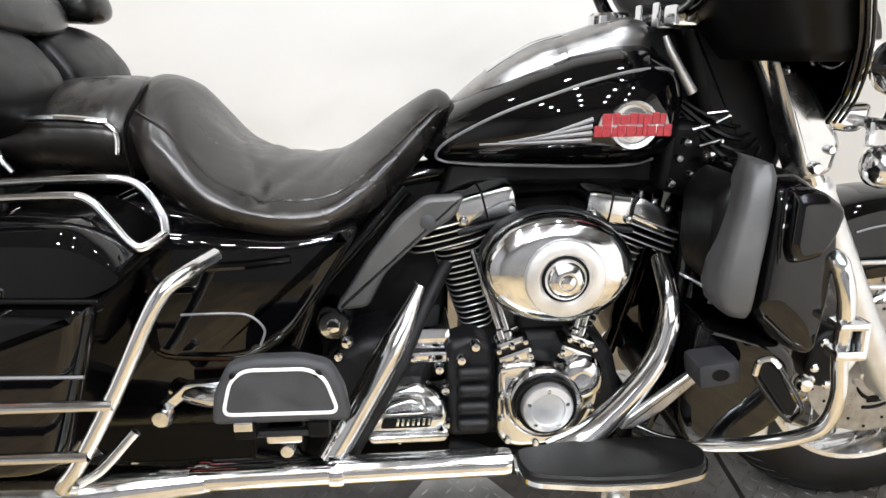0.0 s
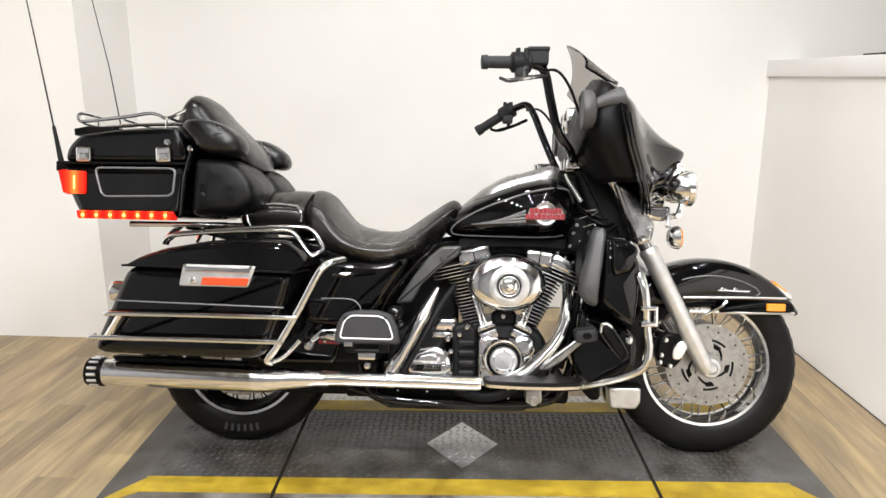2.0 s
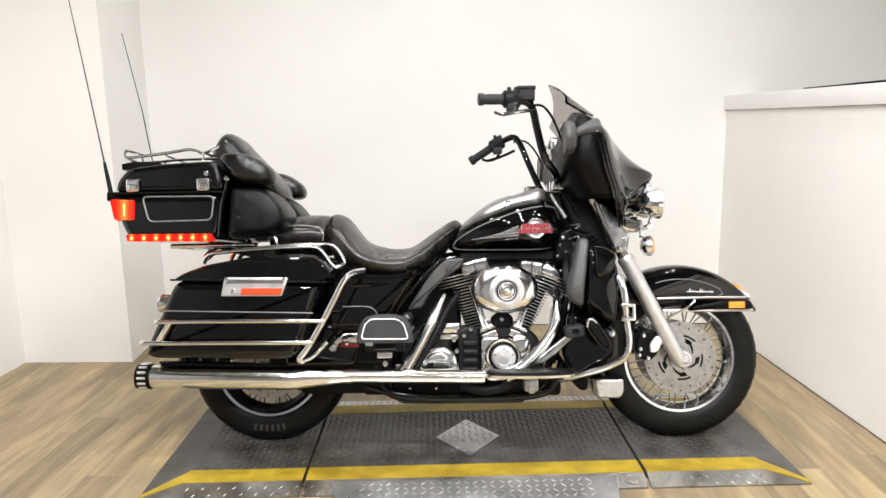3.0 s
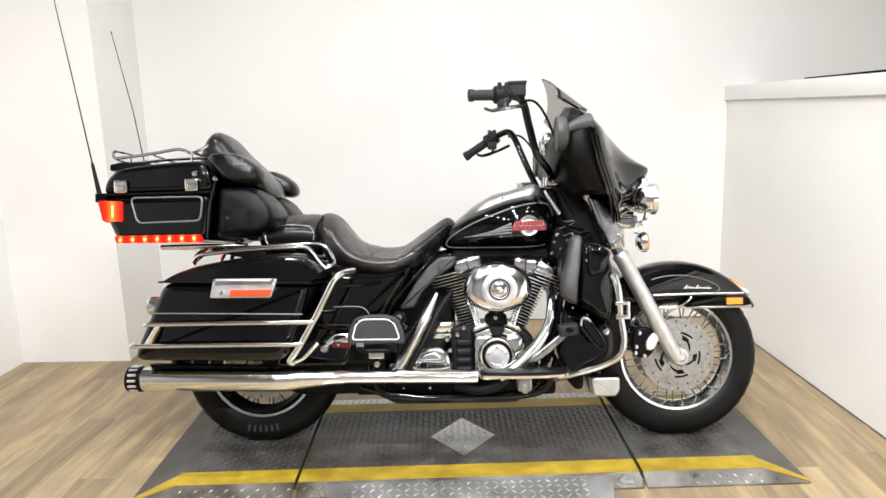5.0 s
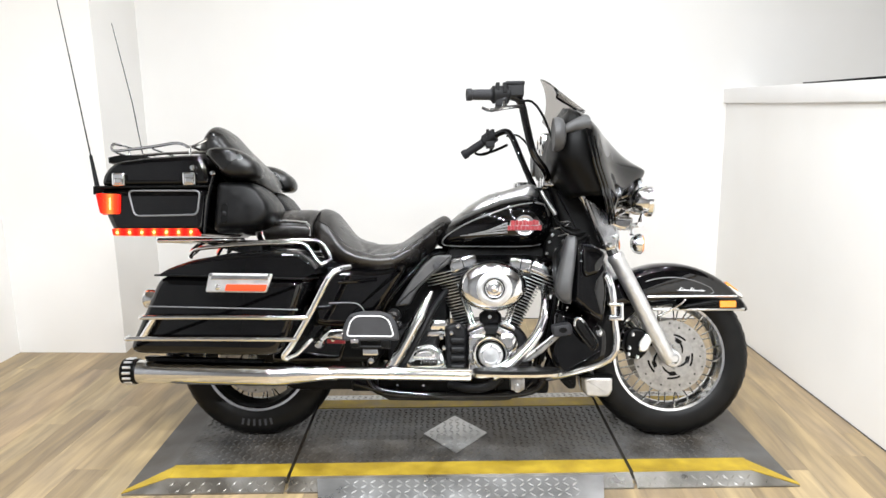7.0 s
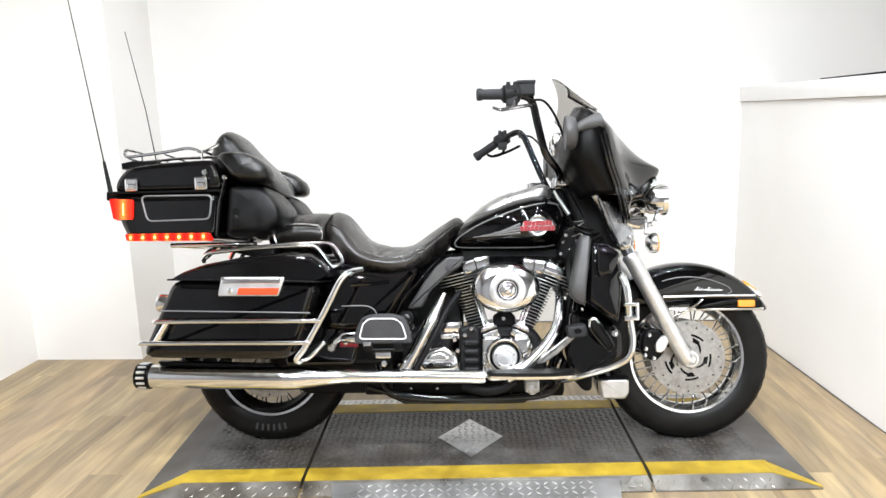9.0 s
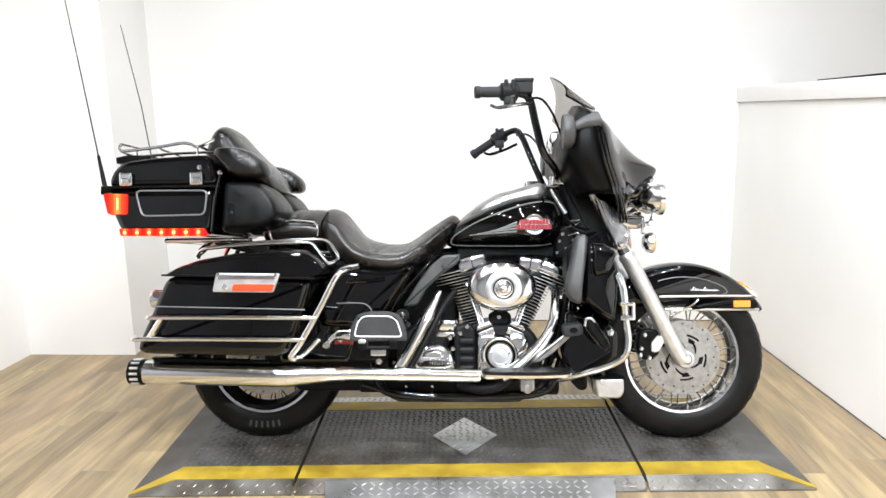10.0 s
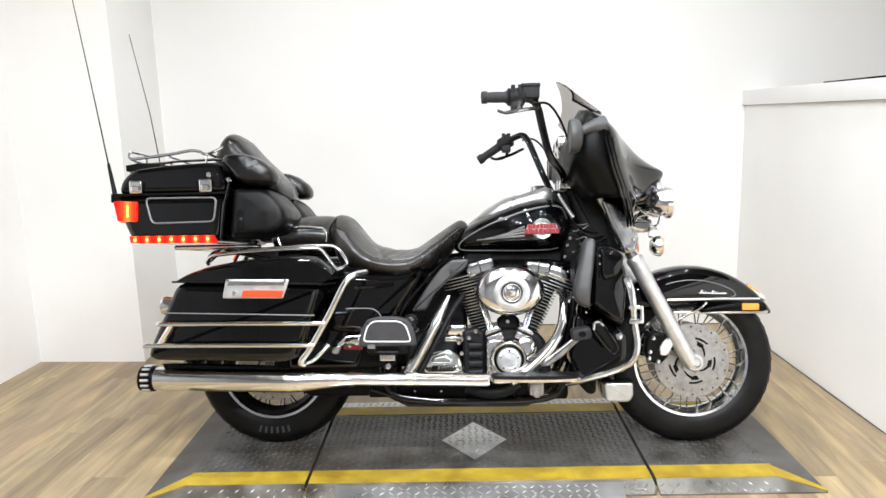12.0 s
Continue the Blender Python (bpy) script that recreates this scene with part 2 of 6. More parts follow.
# ---------------------------------------------------------------- mesh tools
def part(name, bm, mat, parent=None, label="", sharp=38, weighted=True):
    """Links a bmesh as one mesh object, under a thing or a part."""
    bmesh.ops.recalc_face_normals(bm, faces=bm.faces)
    for f in bm.faces:
        f.smooth = len(f.verts) <= 4
    for e in bm.edges:
        if len(e.link_faces) == 2 and e.calc_face_angle(0) > radians(sharp):
            e.smooth = False
    me = bpy.data.meshes.new(name)
    bm.to_mesh(me)
    bm.free()
    me.materials.append(mat)
    ob = new(name, me)
    ob.parent = parent
    if parent and weighted:
        ob.modifiers.new("normals", "WEIGHTED_NORMAL").keep_sharp = True
    if label:
        ob["label"] = label
    return ob


def spline(points, steps=8):
    """A smooth line through points."""
    p = [Vector(q) for q in points]
    p = [2 * p[0] - p[1]] + p + [2 * p[-1] - p[-2]]
    out = []
    for i in range(1, len(p) - 2):
        for k in range(steps):
            u = k / steps
            a, b, c, d = p[i - 1:i + 3]
            out.append(0.5 * (2 * b + (c - a) * u + (2 * a - 5 * b + 4 * c - d) * u * u + (3 * b - a - 3 * c + d) * u ** 3))
    return out + [p[-2]]


def loft(bm, rings, closed=True, caps=True):
    vs = [[bm.verts.new(v) for v in ring] for ring in rings]
    n = len(vs[0])
    for a, b in zip(vs, vs[1:]):
        for i in range(n if closed else n - 1):
            j = (i + 1) % n
            bm.faces.new((a[i], a[j], b[j], b[i]))
    if caps and closed:
        bm.faces.new(vs[0])
        bm.faces.new(list(reversed(vs[-1])))
    return vs


def tube(bm, points, r, sides=10, steps=0, squash=1.0):
    """A round bar along points; r is one radius or one for each end."""
    path = spline(points, steps) if steps else [Vector(p) for p in points]
    n = len(path)
    rings, side = [], None
    for i, p in enumerate(path):
        way = (path[min(i + 1, n - 1)] - path[max(i - 1, 0)]).normalized()
        if side is None:
            side = way.cross(Vector((0, 0, 1)) if abs(way.z) < 0.9 else Vector((1, 0, 0))).normalized()
        side = (side - way * side.dot(way)).normalized()
        up = way.cross(side)
        rad = r if isinstance(r, (int, float)) else r(i / (n - 1)) if callable(r) else r[0] + (r[1] - r[0]) * i / (n - 1)
        rings.append([p + side * rad * math.cos(a) + up * rad * squash * math.sin(a) for a in (2 * math.pi * k / sides for k in range(sides))])
    loft(bm, rings)
    return bm


def lathe(bm, profile, centre, axis="y", sides=32, sx=1.0, sz=1.0, hollow=False):
    """Turns (radius, height along the axis) pairs round an axis through centre."""
    c = Vector(centre)
    rings = []
    for r, h in profile:
        ring = []
        for k in range(sides):
            a = 2 * math.pi * k / sides
            u, v = r * math.cos(a) * sx, r * math.sin(a) * sz
            ring.append(c + (Vector((u, h, v)) if axis == "y" else Vector((h, u, v)) if axis == "x" else Vector((u, v, h))))
        rings.append(ring)
    ring_shape = abs(profile[0][0] - profile[-1][0]) < 1e-6 and abs(profile[0][1] - profile[-1][1]) < 1e-6
    loft(bm, rings, caps=not ring_shape and not hollow)
    return bm


def along(bm, profile, a, b, sides=20):
    """Turns (radius, share of the way) pairs round the line from a to b."""
    a, b = Vector(a), Vector(b)
    way = (b - a).normalized()
    side = way.cross(Vector((0, 1, 0)) if abs(way.y) < 0.9 else Vector((1, 0, 0))).normalized()
    up = way.cross(side)
    rings = [[a + (b - a) * h + (side * math.cos(t) + up * math.sin(t)) * r for t in (2 * math.pi * k / sides for k in range(sides))] for r, h in profile]
    loft(bm, rings)
    return bm


def inset(poly, d):
    """A polygon of (x, z) moved inwards by d."""
    area = sum(poly[i][0] * poly[(i + 1) % len(poly)][1] - poly[(i + 1) % len(poly)][0] * poly[i][1] for i in range(len(poly)))
    s = 1 if area > 0 else -1
    out = []
    for i, p in enumerate(poly):
        a, b = Vector(poly[i - 1]), Vector(poly[(i + 1) % len(poly)])
        p = Vector(p)
        e1, e2 = (p - a).normalized(), (b - p).normalized()
        n1, n2 = Vector((-e1.y, e1.x)) * s, Vector((-e2.y, e2.x)) * s
        m = n1 + n2
        m = m.normalized() if m.length > 1e-6 else n1
        out.append(p + m * d / max(0.5, m.dot(n1)))
    return out


def rounded(poly, r, steps=4):
    """Rounds the corners of an (x, z) polygon."""
    out = []
    n = len(poly)
    for i in range(n):
        p, a, b = Vector(poly[i]), Vector(poly[i - 1]), Vector(poly[(i + 1) % n])
        ra = min(r, (a - p).length * 0.45)
        rb = min(r, (b - p).length * 0.45)
        s, e = p + (a - p).normalized() * ra, p + (b - p).normalized() * rb
        for k in range(steps + 1):
            u = k / steps
            out.append(s * (1 - u) ** 2 + p * 2 * u * (1 - u) + e * u * u)
    return out


def slab(bm, poly, y0, y1, bevel=0.006, corner=0.0, taper0=0.0, taper1=0.0, steps=3):
    """An (x, z) outline drawn out from y0 to y1, with rounded rims; taper: how far each end is drawn in."""
    if corner:
        poly = rounded(poly, max(corner, bevel * 1.25))
    d = 1 if y1 > y0 else -1
    levels = []
    for k in range(steps + 1):
        a = math.pi / 2 * k / steps
        levels.append((y0 + d * bevel * (1 - math.cos(a)), bevel * (1 - math.sin(a)) + taper0))
    for k in range(steps + 1):
        a = math.pi / 2 * (1 - k / steps)
        levels.append((y1 - d * bevel * (1 - math.cos(a)), bevel * (1 - math.sin(a)) + taper1))
    rings = []
    for y, i in levels:
        rings.append([(p[0], y, p[1]) for p in inset([tuple(q) for q in poly], i)])
    loft(bm, rings)
    return bm


def pillow(bm, poly, y0, y1, swell=0.6, corner=0.03, steps=9):
    """A stuffed shape: an (x, z) outline, domed towards y0 and y1."""
    poly = rounded(poly, corner, 6)
    cx, cz = sum(p[0] for p in poly) / len(poly), sum(p[1] for p in poly) / len(poly)
    rings = []
    for k in range(2 * steps + 1):
        a = -math.pi / 2 + math.pi * k / (2 * steps)
        grow = max(0.02, math.cos(a) ** (1 - swell))
        y = (y0 + y1) / 2 + (y1 - y0) / 2 * math.sin(a)
        rings.append([(cx + (p[0] - cx) * grow, y, cz + (p[1] - cz) * grow) for p in poly])
    loft(bm, rings)
    return bm


def block(bm, a, b, bevel=0.004, turn=None, centre=None):
    """A box with chamfered edges between two corners."""
    made = bmesh.ops.create_cube(bm, size=1)["verts"]
    for v in made:
        v.co = Vector([(a[i] + b[i]) / 2 + v.co[i] * abs(b[i] - a[i]) for i in range(3)])
    if bevel:
        edges = list({e for v in made for e in v.link_edges})
        done = bmesh.ops.bevel(bm, geom=edges, offset=bevel, segments=2, affect="EDGES", profile=0.6)
        made = list({v for f in done["faces"] for v in f.verts} | {v for v in made if v.is_valid})
    if turn is not None:
        bmesh.ops.transform(bm, matrix=turn, verts=made)
    return bm


def bolt(bm, x, y, z, r=0.008, h=0.008, d=-1):
    """A domed bolt head that stands out along y."""
    lathe(bm, [(r, 0), (r, d * h * 0.6), (r * 0.7, d * h), (0.0001, d * h * 1.05)], (x, y, z), "y", 10)
    return bm


def fresh():
    return bmesh.new()


# ---------------------------------------------------------------- the room
def plain_box(name, a, b, mat, label, category, bevel=0.0):
    ob = part(name, block(fresh(), a, b, bevel), mat)
    return tagged(ob, label, category, kind="structure")


BACK = 1.62
plain_box("wall_north", (-2.08, BACK, 0), (4.2, BACK + 0.12, CEILING), WALL, "smooth white painted back wall of a display bay", "wall")
bm = fresh()
loft(bm, [[(-2.53, 0.98, z), (-1.935, 0.98, z), (-2.022, BACK + 0.12, z), (-2.53, BACK + 0.12, z)] for z in (0, CEILING)])
tagged(part("wall_north_west", bm, WALL), "white painted projecting wall beside the bay", "wall", kind="structure")
plain_box("wall_west", (-2.65, -1.0, 0), (-2.53, BACK + 0.12, CEILING), WALL, "white painted side wall meeting the wooden floor", "wall")
# out of view: grey stretch added so the bags reflect less white
plain_box("wall_unseen_west", (-2.65, -6.0, 0), (-2.53, -1.0, CEILING), FAR, "unseen grey side wall, added to darken reflections", "wall")
EAST = Matrix.Translation((1.415, BACK, 0)) @ Matrix.Rotation(radians(3.2), 4, "Z")
east = part("wall_east", block(fresh(), (0, -8.0, 0), (0.14, 0.1, 1.288), 0.0), WALL)
east.matrix_world = EAST
tagged(east, "low white painted partition wall with a ledge on top", "wall", kind="structure")
cap = part("trim", block(fresh(), (-0.018, -8.0, 1.290), (0.16, 0.1, 1.372), 0.004), TRIM)
cap.matrix_world = EAST
tagged(cap, "off-white board capping the low partition wall", "trim", kind="structure")
plain_box("wall_far_east", (4.2, -6.0, 0), (4.3, BACK + 0.12, CEILING), WALL, "white wall of the room beyond the partition", "wall")
plain_box("wall_south", (-2.65, -6.1, 0), (4.3, -6.0, CEILING), FAR, "unseen grey wall opposite the bay, toned for reflections", "wall")
plain_box("ceiling", (-2.65, -6.1, CEILING), (4.3, BACK + 0.12, CEILING + 0.1), CEIL, "unseen grey ceiling over the showroom, toned for reflections", "ceiling")

# dark strips that draw the shadow gap where walls meet the floor
foot_shade = part("baseboard", block(fresh(), (-0.004, -8.0, 0.0006), (-0.0006, 0.0, 0.0035), 0.0), PAD)
foot_shade.matrix_world = EAST
tagged(foot_shade, "thin dark strip drawn as the shadow gap at the partition's foot", "baseboard", kind="structure")
plain_box("baseboard", (-2.012, BACK - 0.006, 0.0006), (1.40, BACK - 0.0006, 0.004), PAD, "thin dark strip drawn as the shadow gap at the back wall's foot", "baseboard")

# a dark slender strip lying on the ledge
strip = part("strip", tube(fresh(), [(0.05, -1.45, 1.379), (0.05, -0.75, 1.379)], (0.007, 0.003), 8), SATIN)
strip.matrix_world = EAST
tagged(strip, "thin dark strip lying on the partition ledge", "strip")

# ---------------------------------------------------------------- the display platform
TOP = 0.03
PLATFORM = Matrix.Translation((-0.1, -0.03, 0)) @ Matrix.Rotation(radians(2.8), 4, "Z")
platform = new("display_platform")
platform.matrix_world = PLATFORM
tagged(platform, "low dark non-slip display platform with scuffed yellow edges", "platform")
X0, X1, XS, Y0, YA, YB, Y1 = 1.03, 1.16, 0.60, -0.36, -0.298, 0.35, 0.46


def sheet(bm, corners, thick=0.006):
    """A plate over four top corners, with a thickness."""
    top = [bm.verts.new(c) for c in corners]
    low = [bm.verts.new((c[0], c[1], max(0.0005, c[2] - thick))) for c in corners]
    bm.faces.new(top)
    bm.faces.new(list(reversed(low)))
    for i in range(4):
        j = (i + 1) % 4
        bm.faces.new((top[i], low[i], low[j], top[j]))
    return bm


GAP = 0.006
SECTIONS = ((-X0, -XS - GAP), (-XS + GAP, XS - GAP), (XS + GAP, X0))
for a, b in SECTIONS:
    part("deck", sheet(fresh(), [(a, YA, TOP), (b, YA, TOP), (b, YB, TOP), (a, YB, TOP)], 0.026), TREAD, platform, "dark worn non-slip deck")
    part("front_stripe", sheet(fresh(), [(a, YA, TOP + 0.002), (b, YA, TOP + 0.002), (b, YA + 0.088, TOP + 0.002), (a, YA + 0.088, TOP + 0.002)], 0.003), YELLOW, platform, "scuffed yellow edge stripe")
    part("back_stripe", sheet(fresh(), [(a, YB - 0.085, TOP + 0.002), (b, YB - 0.085, TOP + 0.002), (b, YB, TOP + 0.002), (a, YB, TOP + 0.002)], 0.003), YELLOW, platform, "scuffed yellow edge stripe")
    ea, eb = (-X1 if a == -X0 else a), (X1 if b == X0 else b)
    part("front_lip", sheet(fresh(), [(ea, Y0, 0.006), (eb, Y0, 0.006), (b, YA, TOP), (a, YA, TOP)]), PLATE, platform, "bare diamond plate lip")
    part("back_lip", sheet(fresh(), [(a, YB, TOP), (b, YB, TOP), (eb, Y1, 0.006), (ea, Y1, 0.006)]), LIT_PLATE, platform, "bare diamond plate lip")
for s in (-1, 1):
    part("end_ramp", sheet(fresh(), [(s * X0, YA, TOP), (s * X1, Y0, 0.006), (s * X1, Y1, 0.006), (s * X0, YB, TOP)]), TREAD, platform, "dark worn end ramp")
    for y, yy in ((YA, Y0), (YB, Y1)):
        d = 0.03
        part("corner_stripe", sheet(fresh(), [(s * (X0 - 0.01), y + (0.0 if y < 0 else -0.085), TOP + 0.003), (s * (X0 - 0.01), y + (0.088 if y < 0 else 0.0), TOP + 0.003), (s * X1, yy + (0.02 if y < 0 else -0.005), 0.010), (s * X1, yy + (0.0 if y < 0 else -0.03), 0.010)], 0.003), YELLOW, platform, "yellow corner stripe")
flap = part("loading_flap", sheet(fresh(), [(-0.40, -0.80, 0.004), (0.40, -0.80, 0.004), (0.50, YA - 0.005, TOP - 0.004), (-0.50, YA - 0.005, TOP - 0.004)]), LIT_PLATE, platform, "worn diamond plate loading flap")
diamond = part("inlay", sheet(fresh(), [(-0.135, 0.012, TOP + 0.004), (-0.01, -0.148, TOP + 0.004), (0.115, 0.012, TOP + 0.004), (-0.01, 0.172, TOP + 0.004)], 0.003), LIT_PLATE, platform, "bare diamond plate lozenge inlay")


def lugs(name, inside, at, pitch, mat, size):
    """Raised lozenges of chequer plate, alternately turned, joined in one mesh."""
    verts, faces = [], []
    nx, ny = int(2.4 / pitch), int(1.4 / pitch)
    for i in range(-nx // 2, nx // 2 + 1):
        for j in range(-ny // 2, ny // 2 + 1):
            x, y = i * pitch, j * pitch
            if not inside(x, y):
                continue
            t = radians(45 if (i + j) % 2 else -45)
            k = len(verts)
            for u, v, h in ((-1, 0, 0), (0, -0.28, 0), (1, 0, 0), (0, 0.28, 0), (-0.5, 0, 1), (0.5, 0, 1)):
                px, py = x + size * (u * math.cos(t) - v * math.sin(t)), y + size * (u * math.sin(t) + v * math.cos(t))
                verts.append((px, py, at(px, py) + (0.003 * h if h else -0.0004)))
            faces += [(k, k + 1, k + 4), (k + 1, k + 5, k + 4), (k + 1, k + 2, k + 5), (k + 2, k + 3, k + 5), (k + 3, k + 4, k + 5), (k + 3, k, k + 4)]
    me = bpy.data.meshes.new(name)
    me.from_pydata(verts, [], faces)
    me.materials.append(mat)
    ob = new(name, me)
    ob.parent = platform
    return tagged(ob, kind="stuff")


def in_diamond(x, y, m=0.0):
    return abs(x + 0.01) / (0.125 + m) + abs(y - 0.012) / (0.16 + m) < 1


lugs("tread_relief", lambda x, y: abs(x) < X0 - 0.01 and YA + 0.095 < y < YB - 0.09 and not in_diamond(x, y, 0.02) and abs(abs(x) - XS) > 0.018, lambda x, y: TOP, 0.024, TREAD, 0.012)
lugs("inlay_relief", lambda x, y: in_diamond(x, y, -0.012), lambda x, y: TOP + 0.004, 0.026, LIT_PLATE, 0.013)
lugs("lip_relief", lambda x, y: abs(x) < 1.02 and Y0 + 0.008 < y < YA - 0.008 and abs(x) > 0.505, lambda x, y: 0.006 + (TOP - 0.006) * (y - Y0) / (YA - Y0), 0.027, PLATE, 0.013)
lugs("flap_relief", lambda x, y: -0.69 < y < YA - 0.015 and abs(x) < 0.40, lambda x, y: 0.004 + (TOP - 0.008) * (y + 0.80) / (YA - 0.005 + 0.80), 0.03, LIT_PLATE, 0.014)
lugs("back_lip_relief", lambda x, y: YB + 0.01 < y < Y1 - 0.01 and abs(x) < 1.0, lambda x, y: 0.006 + (TOP - 0.006) * (Y1 - y) / (Y1 - YB), 0.027, LIT_PLATE, 0.013)


# ---------------------------------------------------------------- the motorcycle: x ahead, y to its left, z up; it leans on its stand
bike = new("motorcycle")
bike.matrix_world = Matrix.Translation((-0.03, 0.0, TOP + 0.004)) @ Matrix.Rotation(radians(1.0), 4, "Z") @ Matrix.Rotation(radians(-12.0), 4, "X")
tagged(bike, "black touring motorcycle with chrome trim, leaning on its side stand", "motorcycle")
FX, RX, AZ = 0.742, -0.855, 0.303


def wheel(name, cx, wide, disc_side):
    hub = part(name, lathe(fresh(), [(0.02, -0.075), (0.03, -0.075), (0.03, -0.055), (0.055, -0.05), (0.055, -0.042), (0.035, -0.03), (0.035, 0.03), (0.055, 0.042), (0.055, 0.05), (0.03, 0.055), (0.03, 0.075), (0.02, 0.075)], (0, 0, 0), "y", 24), CHROME, bike, "wire-spoked chrome wheel")
    hub.location = (cx, 0, AZ)
    w = wide
    prof = []
    for a in range(0, 181, 12):
        t = radians(a)
        prof.append((0.252 + 0.0605 * math.sin(t) ** 0.7 if 0 < a < 180 else 0.252, -w * math.cos(t)))
    prof = [(0.203, -w * 0.72), (0.212, -w * 0.86), (0.232, -w * 0.98)] + prof + [(0.232, w * 0.98), (0.212, w * 0.86), (0.203, w * 0.72)]
    tyre = part("tyre", lathe(fresh(), prof + [(0.203, -w * 0.72)], (0, 0, 0), "y", 72), RUBBER, hub, "black rubber tyre")
    bm = fresh()
    n = 46
    for k in range(n):
        for s in (-1, 1):
            a0 = 2 * math.pi * (k + (0.5 if s > 0 else 0)) / n
            pts = []
            for u in range(5):
                a = a0 + 0.05 * u
                t = radians(90 - s * (14 + u * 13))
                r = 0.252 + 0.0605 * math.sin(t) ** 0.7 + 0.0008
                pts.append((r * math.cos(a), -w * math.cos(t), r * math.sin(a)))
            tube(bm, pts, 0.0010, 4)
    tagged(part("tread_pattern", bm, SATIN, hub), kind="stuff")
    # pale bars that stand in for smudged reflections on the sidewall
    for k in range(6):
        a = radians((258 if name == "rear_wheel" else 95) + 5 * k)
        m = part("sidewall_glint", slab(fresh(), [(0.243, -0.0045), (0.268, -0.0045), (0.268, 0.0045), (0.243, 0.0045)], -w * 0.98, -w * 1.012, 0.001), PAD, hub)
        m.rotation_euler = (0, -a, 0)
    part("rim", lathe(fresh(), [(0.212, -w * 0.80), (0.216, -w * 0.83), (0.212, -w * 0.88), (0.203, -w * 0.86), (0.196, -w * 0.62), (0.186, -w * 0.30), (0.184, 0), (0.186, w * 0.30), (0.196, w * 0.62), (0.203, w * 0.86), (0.212, w * 0.88), (0.216, w * 0.83), (0.212, w * 0.80), (0.19, 0), (0.212, -w * 0.80)], (0, 0, 0), "y", 72), CHROME, hub, "polished chrome rim")
    # dark band laid in the rear rim: its dark reflection put into colour
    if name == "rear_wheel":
        part("rim_reflection", lathe(fresh(), [(0.199, -w * 0.80), (0.188, -w * 0.72), (0.184, -w * 0.5), (0.178, -w * 0.3), (0.172, 0), (0.178, 0), (0.186, -w * 0.3), (0.199, -w * 0.80)], (0, 0, 0), "y", 64), SATIN, hub)
    for k in range(40):
        a = 2 * math.pi * k / 40
        s = -1 if k % 2 else 1
        lead = 0.55 if (k // 2) % 2 else -0.55
        if k < 4:
            sp = part("spoke", tube(fresh(), [(0.05 * math.cos(a + lead), s * 0.046, 0.05 * math.sin(a + lead)), (0.188 * math.cos(a), s * 0.012, 0.188 * math.sin(a))], 0.0029, 6), CHROME, hub)
            wheel_spokes[(name, k)] = sp
        else:
            src = wheel_spokes[(name, k % 4)]
            sp = new("spoke", src.data)
            sp.parent = hub
            sp.rotation_euler = (0, -2 * math.pi * (k - k % 4) / 40, 0)
    for s in disc_side:
        bm = fresh()
        lathe(bm, [(0.082, s * 0.066), (0.138, s * 0.066), (0.138, s * 0.071), (0.082, s * 0.071), (0.082, s * 0.066)], (0, 0, 0), "y", 56)
        part("brake_disc", bm, DISC, hub, "drilled steel brake disc")
        bm = fresh()
        lathe(bm, [(0.03, s * 0.064), (0.088, s * 0.0655), (0.088, s * 0.0725), (0.03, s * 0.0725), (0.03, s * 0.064)], (0, 0, 0), "y", 44)
        part("disc_carrier", bm, STEEL, hub, "bright carrier with swirled slots")
        for k in range(5):
            a = 2 * math.pi * k / 5 + 0.3
            pts = [((0.048 + 0.026 * u) * math.cos(a + 1.0 * u), s * 0.0722, (0.048 + 0.026 * u) * math.sin(a + 1.0 * u)) for u in (0, 0.2, 0.4, 0.6, 0.8, 1.0)]
            part("carrier_opening", slab(fresh(), rounded([(0.058 * math.cos(a + 0.62), 0.058 * math.sin(a + 0.62)), (0.074 * math.cos(a + 0.56), 0.074 * math.sin(a + 0.56)), (0.076 * math.cos(a + 0.95), 0.076 * math.sin(a + 0.95)), (0.060 * math.cos(a + 0.98), 0.060 * math.sin(a + 0.98))], 0.006), s * 0.066, s * 0.0735, 0.0008), SATIN, hub)
            part("carrier_slot", tube(fresh(), pts, lambda u: 0.0026 + 0.0028 * math.sin(math.pi * u), 10, 0, 0.8), SATIN, hub)
            arc = [(0.084 * math.cos(a + 0.5 + u), s * 0.0715, 0.084 * math.sin(a + 0.5 + u)) for u in (0, 0.15, 0.3, 0.45, 0.6)]
            part("carrier_window", tube(fresh(), arc, 0.0042, 8), SATIN, hub)
            part("carrier_bolt", bolt(fresh(), 0.042 * math.cos(a - 0.3), s * 0.072, 0.042 * math.sin(a - 0.3), 0.0075, 0.006, s), STEEL, hub)
        for k in range(20):
            a = 2 * math.pi * k / 20
            r = 0.114 + 0.013 * (k % 2)
            part("drilled_hole", lathe(fresh(), [(0.0034, s * 0.0705), (0.0034, s * 0.0716), (0.0001, s * 0.0716)], (r * math.cos(a), 0, r * math.sin(a)), "y", 8), SATIN, hub)
    return hub


wheel_spokes = {}
wheel("front_wheel", FX, 0.064, (-1, 1))
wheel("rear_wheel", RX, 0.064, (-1,))

